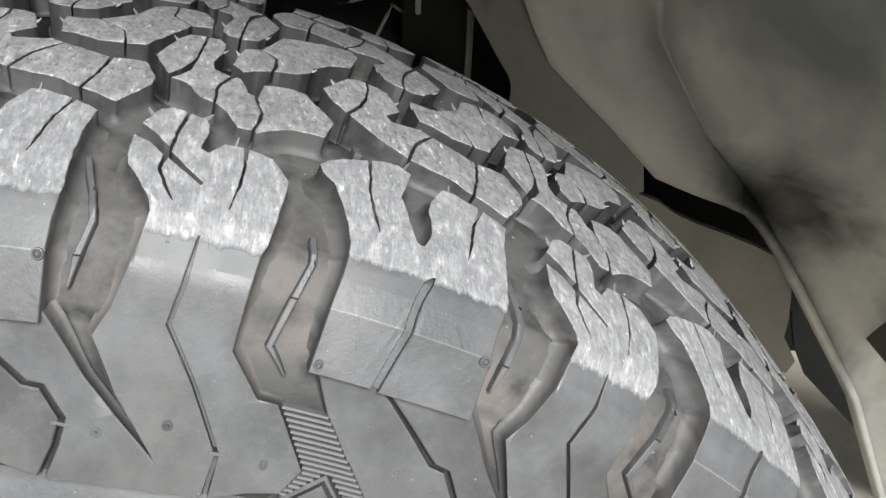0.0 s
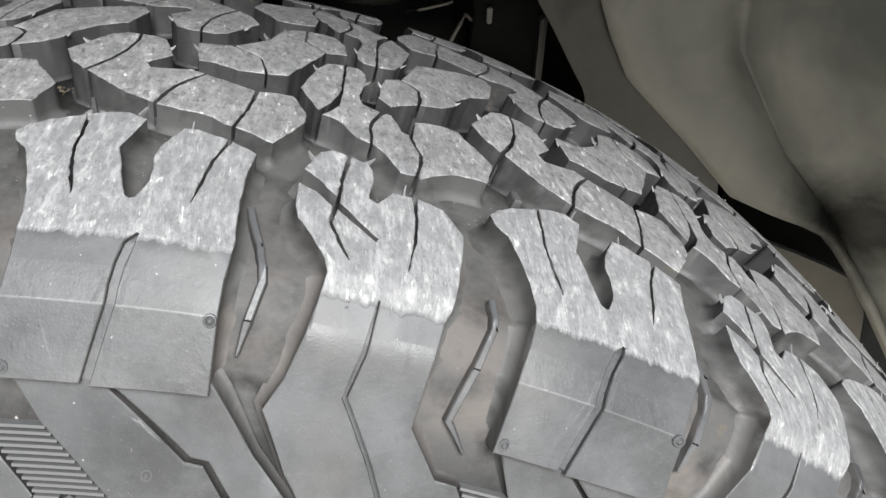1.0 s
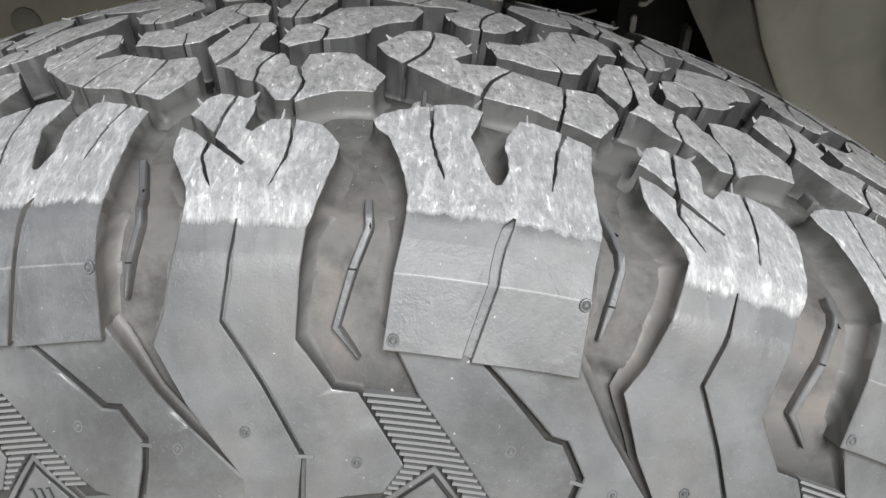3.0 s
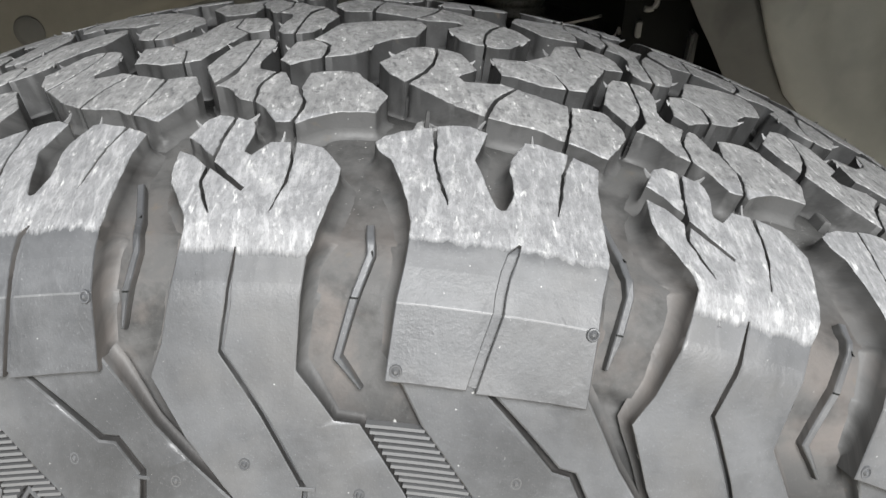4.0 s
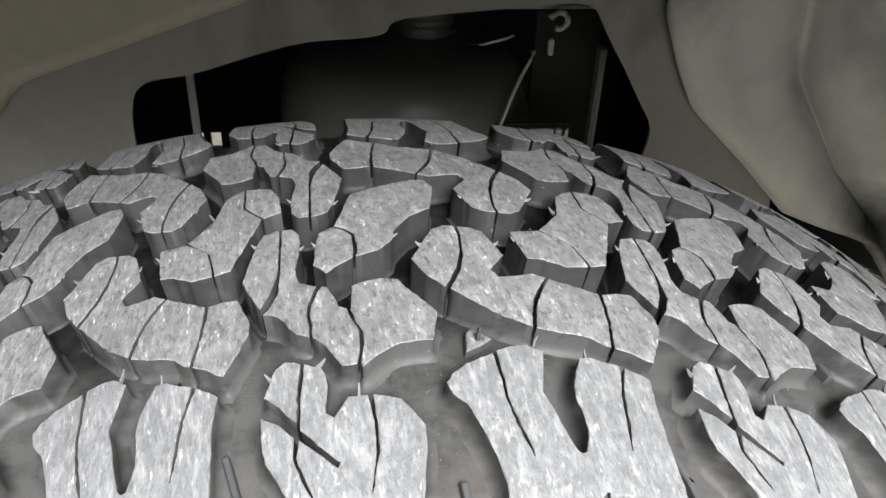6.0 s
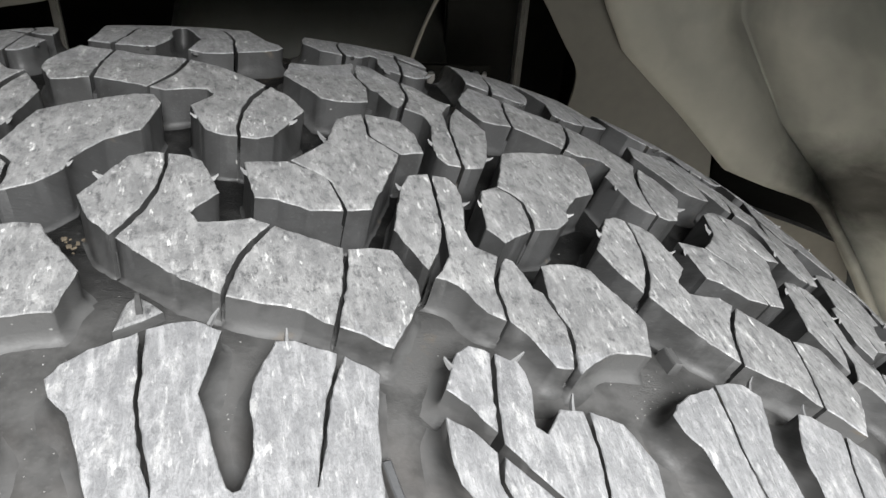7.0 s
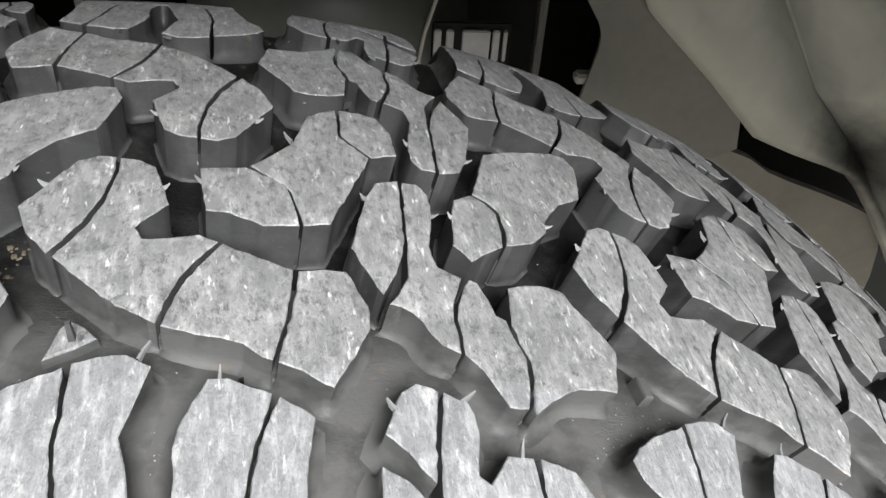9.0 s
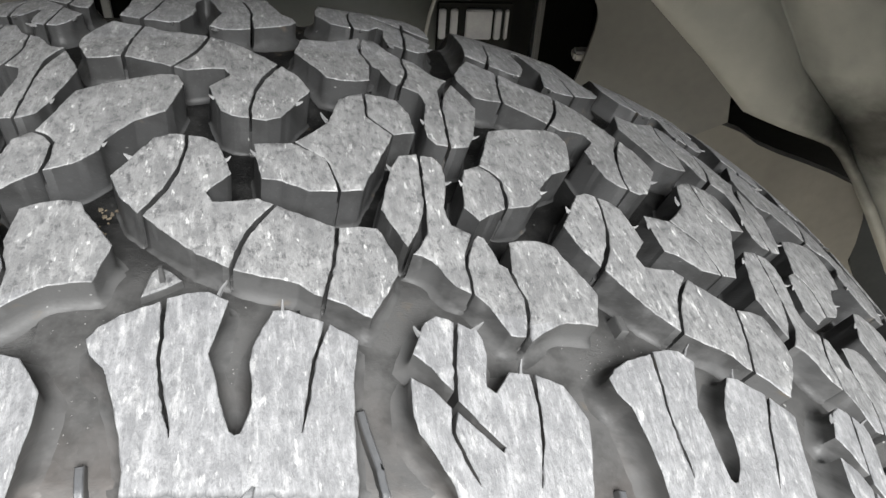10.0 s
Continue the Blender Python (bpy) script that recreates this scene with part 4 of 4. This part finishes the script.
tagged(arch, "unseen grey wheel-arch roof added to shade the inboard tread", "wheel arch", kind="structure")

bm = bmesh.new()
bmesh.ops.create_grid(bm, x_segments=40, y_segments=40, size=60)
ground = new("ground", mesh_from("ground", bm, [MAT_GROUND]))
ground.location.z = -0.0545
tagged(ground, "sandy beige concrete ground", "ground", kind="structure")

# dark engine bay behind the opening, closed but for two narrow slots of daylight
# the back sheet's near-black colour stands in for the bay's unlit depth
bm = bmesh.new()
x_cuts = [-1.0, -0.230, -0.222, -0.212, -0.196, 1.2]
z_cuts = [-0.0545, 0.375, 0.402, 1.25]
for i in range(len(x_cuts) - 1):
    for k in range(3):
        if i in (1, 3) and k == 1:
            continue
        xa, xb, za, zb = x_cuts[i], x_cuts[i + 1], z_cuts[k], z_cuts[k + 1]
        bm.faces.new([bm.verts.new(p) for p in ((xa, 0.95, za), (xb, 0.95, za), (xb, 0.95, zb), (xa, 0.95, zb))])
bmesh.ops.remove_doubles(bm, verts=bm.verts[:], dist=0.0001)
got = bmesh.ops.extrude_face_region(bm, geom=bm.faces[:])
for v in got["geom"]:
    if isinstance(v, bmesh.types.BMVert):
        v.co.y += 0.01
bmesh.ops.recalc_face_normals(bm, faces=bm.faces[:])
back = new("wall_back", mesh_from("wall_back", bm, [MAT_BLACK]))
tagged(back, "near-black sheet standing in for the engine bay's deep shade", "bay", kind="structure")
# unseen cover and sides, added to stop stray light entering the bay
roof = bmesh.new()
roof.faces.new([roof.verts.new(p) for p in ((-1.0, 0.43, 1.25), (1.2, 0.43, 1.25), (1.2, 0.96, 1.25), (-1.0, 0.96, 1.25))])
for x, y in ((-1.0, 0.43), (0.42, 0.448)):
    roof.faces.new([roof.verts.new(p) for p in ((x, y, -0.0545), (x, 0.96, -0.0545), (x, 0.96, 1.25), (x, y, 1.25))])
bay_block = new("ceiling_bay_block", mesh_from("ceiling_bay_block", roof, [MAT_BLACK]))
tagged(bay_block, "unseen black sheets added to keep light out of the engine bay", "bay", kind="structure")
sill = sheet("panel_lower", [(0.30, 0.30), (0.30, 0.555), (0.40, 0.542), (0.43, 0.530), (0.45, 0.516), (0.475, 0.505), (0.505, 0.494), (0.54, 0.480), (0.565, 0.468), (0.585, 0.455), (0.597, 0.42), (0.603, 0.385), (0.604, 0.361), (0.626, 0.327), (0.62, 0.31)], 0.436, 0.01, [MAT_LOWER])
tagged(sill, "dusty grey lower body panel behind the liner", "panel", kind="structure")
# a black sheet put in for the shade of the gap under the liner
gap = sheet("gap_shade", [(0.30, 0.36), (0.30, 0.62), (0.62, 0.62), (1.3, 0.30), (1.3, 0.0), (0.95, 0.0), (0.824, 0.121), (0.687, 0.253), (0.66, 0.30), (0.643, 0.352)], 0.50, 0.006, [MAT_BLACK])
tagged(gap, "black sheet added for the dark gap behind the liner's lower edge", "panel", kind="structure")


def lathe(profile, segments=40):
    """A turned body from radius and height."""
    bm = bmesh.new()
    rows = [[bm.verts.new((r * math.cos(2 * math.pi * i / segments), r * math.sin(2 * math.pi * i / segments), z)) for i in range(segments)] for r, z in profile]
    for a, b in zip(rows, rows[1:]):
        for i in range(segments):
            bm.faces.new((a[i], a[(i + 1) % segments], b[(i + 1) % segments], b[i])).smooth = True
    bm.faces.new(rows[0])
    bm.faces.new(rows[-1])
    bmesh.ops.recalc_face_normals(bm, faces=bm.faces[:])
    return bm


def tube(points, radius, sides=10):
    """A bent round rod along points."""
    bm = bmesh.new()
    rows = []
    for i, p in enumerate(points):
        d = (Vector(points[min(i + 1, len(points) - 1)]) - Vector(points[max(i - 1, 0)])).normalized()
        a = d.orthogonal().normalized()
        b = d.cross(a)
        rows.append([bm.verts.new(Vector(p) + (a * math.cos(2 * math.pi * k / sides) + b * math.sin(2 * math.pi * k / sides)) * radius) for k in range(sides)])
    for a, b in zip(rows, rows[1:]):
        for k in range(sides):
            bm.faces.new((a[k], a[(k + 1) % sides], b[(k + 1) % sides], b[k])).smooth = True
    bm.faces.new(rows[0])
    bm.faces.new(rows[-1])
    bmesh.ops.recalc_face_normals(bm, faces=bm.faces[:])
    return bm


def box(x0, x1, y0, y1, z0, z1, bevel=0.002):
    bm = bmesh.new()
    bmesh.ops.create_cube(bm, size=1.0)
    for v in bm.verts:
        v.co = Vector(((x0 + x1) / 2 + v.co.x * (x1 - x0), (y0 + y1) / 2 + v.co.y * (y1 - y0), (z0 + z1) / 2 + v.co.z * (z1 - z0)))
    bmesh.ops.bevel(bm, geom=bm.edges[:], offset=bevel, segments=2, affect="EDGES", clamp_overlap=True)
    return bm


# shock absorber tower: a dark rounded can with a ribbed steel cap
tower = new("shock_tower")
tower.location = (0.057, 0.56, 0.010)
tagged(tower, "black rounded shock tower with a ribbed steel cap", "shock tower")
part("can", mesh_from("can", lathe([(0.122, -0.064), (0.125, 0.30), (0.130, 0.55), (0.130, 0.60), (0.128, 0.625), (0.122, 0.648), (0.111, 0.667), (0.094, 0.680), (0.066, 0.687), (0.03, 0.690)]), [MAT_TANK]), tower, "black painted can")
part("cap", mesh_from("cap", lathe([(0.0323, 0.688), (0.0333, 0.693), (0.0276, 0.696), (0.0313, 0.700), (0.0313, 0.707), (0.0256, 0.710), (0.0294, 0.714), (0.0294, 0.721), (0.0237, 0.724), (0.0265, 0.728), (0.0265, 0.738), (0.0190, 0.744), (0.0114, 0.746)]), [MAT_CAP]), tower, "ribbed dull steel cap").location.x = 0.013

bracket = new("bracket")
tagged(bracket, "black sheet bracket with a folded edge behind the opening", "bracket")
part("plate", mesh_from("plate", box(0.168, 0.232, 0.502, 0.506, -0.0545, 0.738), [MAT_BLACK]), bracket)
part("folded_edge", mesh_from("folded_edge", box(0.231, 0.237, 0.488, 0.506, -0.0545, 0.705), [MAT_EDGE]), bracket, "dark grey folded edge")
part("top_edge", mesh_from("top_edge", box(0.112, 0.231, 0.499, 0.505, 0.7385, 0.7430, 0.001), [MAT_EDGE]), bracket, "dark grey upper edge")
# added plate with pale tabs, coloured like slots with daylight behind
part("lower_plate", mesh_from("lower_plate", box(0.137, 0.202, 0.4552, 0.4582, -0.0545, 0.648), [MAT_BLACK]), bracket)
for x0, x1 in ((0.1385, 0.1445), (0.1485, 0.1545), (0.1615, 0.1840), (0.1862, 0.1918), (0.1950, 0.1980)):
    part("tab", mesh_from("tab", box(x0, x1, 0.4505, 0.4554, 0.615, 0.642, 0.001), [MAT_SLOT]), bracket, "pale tab standing in for a slot of daylight")
post = new("post", mesh_from("post", box(-0.150, -0.143, 0.495, 0.502, -0.0545, 0.72, 0.0015), [MAT_EDGE]))
tagged(post, "dark grey upright post in the engine bay", "post")

cable = new("cable", mesh_from("cable", tube([(0.168, 0.503, 0.697), (0.163, 0.476, 0.707), (0.1595, 0.458, 0.7135), (0.1555, 0.454, 0.707), (0.151, 0.452, 0.699), (0.1465, 0.450, 0.690), (0.1425, 0.449, 0.680), (0.138, 0.447, 0.668), (0.134, 0.446, 0.655), (0.130, 0.446, 0.640), (0.127, 0.4465, 0.620), (0.126, 0.4465, 0.58), (0.126, 0.4465, -0.0545)], 0.0016), [MAT_STEEL]))
tagged(cable, "thin pale grey cable hanging beside the tower", "cable")
rod = new("rod", mesh_from("rod", tube([(0.108, 0.52, 0.698), (0.121, 0.50, 0.705), (0.142, 0.50, 0.711), (0.150, 0.505, 0.712)], 0.0014), [MAT_STEEL]))
tagged(rod, "short bright steel rod above the tower", "rod")
hook = new("hook", mesh_from("hook", tube([(0.188 + 0.0075 * math.cos(a), 0.49, 0.731 + 0.0075 * math.sin(a)) for a in (-2.0 + 4.7 * i / 18 for i in range(19))] + [(0.1805, 0.494, 0.7345), (0.1800, 0.503, 0.7345)], 0.0026), [MAT_STEEL]))
tagged(hook, "bent steel hook on the bracket", "hook")
clip = new("clip", mesh_from("clip", box(0.1815, 0.1865, 0.494, 0.502, 0.696, 0.711, 0.001), [MAT_STEEL]))
tagged(clip, "small grey metal clip on the black bracket", "clip")

edge_clip = new("edge_clip", mesh_from("edge_clip", box(0.255, 0.274, 0.4338, 0.446, 0.604, 0.613, 0.002), [MAT_STEEL]))
tagged(edge_clip, "small dusty metal clip behind the panel's cut edge", "clip")

# round pressed plug in the left panel
plug = new("plug", mesh_from("plug", lathe([(0.0136, -0.0010), (0.0134, 0.0004), (0.0126, 0.0003), (0.0105, 0.0010), (0.008, 0.0012)], 32), [MAT_INNER]))
plug.matrix_world = pose(-0.336, 0.4036, 0.699, 90, 0, 0)
tagged(plug, "round pressed plug in the beige panel", "plug")

# a moulded wear mark on the groove floor
wear = block_mesh("wear_mark", [[(22.0, 55.8), (27.0, 52.8), (30.6, 50.0), (27.8, 47.2), (24.4, 45.0), (22.9, 47.5)]], top=lambda v: -groove(v) + 2.6, foot=lambda v: -groove(v) - 0.4, chamfer=0.4, 
                  materials=[MAT_TREAD, MAT_TREAD, MAT_WALL, MAT_TREAD], rough=0.1)
part("wear_mark", wear, tyre, "raised triangular wear mark with a rubber nib")
nib = block_mesh("nib", [[(25.6, 50.2), (26.5, 49.9), (26.6, 50.8), (25.8, 51.0)]], top=lambda v: -groove(v) + 7.6, foot=lambda v: -groove(v) + 2.0, chamfer=0, materials=[MAT_WALL, MAT_WALL, MAT_WALL, MAT_WALL], rough=0.1)
part("nib", nib, tyre, "thin upright rubber nib")
tab = block_mesh("groove_tab", [[(146.6, 45.4), (149.0, 45.0), (149.8, 51.0), (147.4, 51.4)]], top=lambda v: -groove(v) + 3.6, foot=lambda v: -groove(v) - 0.4, chamfer=0.3,
                 materials=[MAT_WALL, MAT_WALL, MAT_WALL, MAT_WALL], rough=0.1)
part("groove_tab", tab, tyre, "small upright rubber tab in the groove")

# dried mud and rubber crumbs lying in the grooves
MAT_MUD = dusty("dried_mud", (0.06, 0.048, 0.034), (0.16, 0.132, 0.094), 420.0, 0.85)
MAT_CRUMB = dusty("pale_dust", (0.20, 0.197, 0.19), (0.36, 0.355, 0.345), 300.0, 0.85)
tyre_pose = Matrix.Translation(HUB) @ tyre.rotation_euler.to_matrix().to_4x4()


def lump(bm, place, size, flat):
    """An uneven little lump."""
    got = bmesh.ops.create_icosphere(bm, subdivisions=1, radius=size)
    for v in got["verts"]:
        k = 1 + 0.8 * noise.noise(v.co * (1.9 / size) + place * 900)
        v.co = place + Vector((v.co.x * k, v.co.y * k, v.co.z * k * flat))


def on_tread(s, v, h):
    """A place in the world, on the pitches that vary."""
    varied["on"], varied["start"], varied["shoulder"] = True, 0.0, False
    p = tyre_pose @ skin(s, v, h)
    varied["on"] = False
    return p


scatter = random.Random(4)
for s0, v0, count, spread in ((6.0, 20.0, 16, 2.4), (4.5, 26.5, 8, 1.6), (-22.0, 36.0, 7, 1.8), (43.0, 30.0, 5, 1.2)):
    bm = bmesh.new()
    for i in range(count):
        s1, v1 = s0 + scatter.gauss(0, spread), v0 + scatter.gauss(0, spread)
        lump(bm, on_tread(s1, v1, -groove(v1) + 0.15), scatter.uniform(0.25, 0.85) * MM, 0.4)
    tagged(new("mud_clump", mesh_from("mud_clump", bm, [MAT_MUD])), "dried sandy mud clump lying in a tread groove", "mud", group="mud in the grooves")
bm = bmesh.new()
for s0, v0, count, spread in ((47.5, 74.0, 16, 3.0), (8.0, 70.0, 14, 5.0), (9.0, 58.0, 12, 5.0), (62.0, 62.0, 14, 6.0), (92.0, 66.0, 12, 6.0), (132.0, 66.0, 16, 6.0), (140.0, 56.0, 12, 4.0), (13.0, 86.0, 12, 3.0), (150.0, 60.0, 10, 5.0)):
    for i in range(count):
        s1, v1 = s0 + scatter.gauss(0, spread), v0 + scatter.gauss(0, spread)
        lump(bm, on_tread(s1, v1, -groove(v1) + 0.1), scatter.uniform(0.05, 0.17) * MM, 0.6)
tagged(new("rubber_crumbs", mesh_from("rubber_crumbs", bm, [MAT_CRUMB])), "pale rubber crumbs and dust in the tread grooves", "crumbs", kind="stuff")
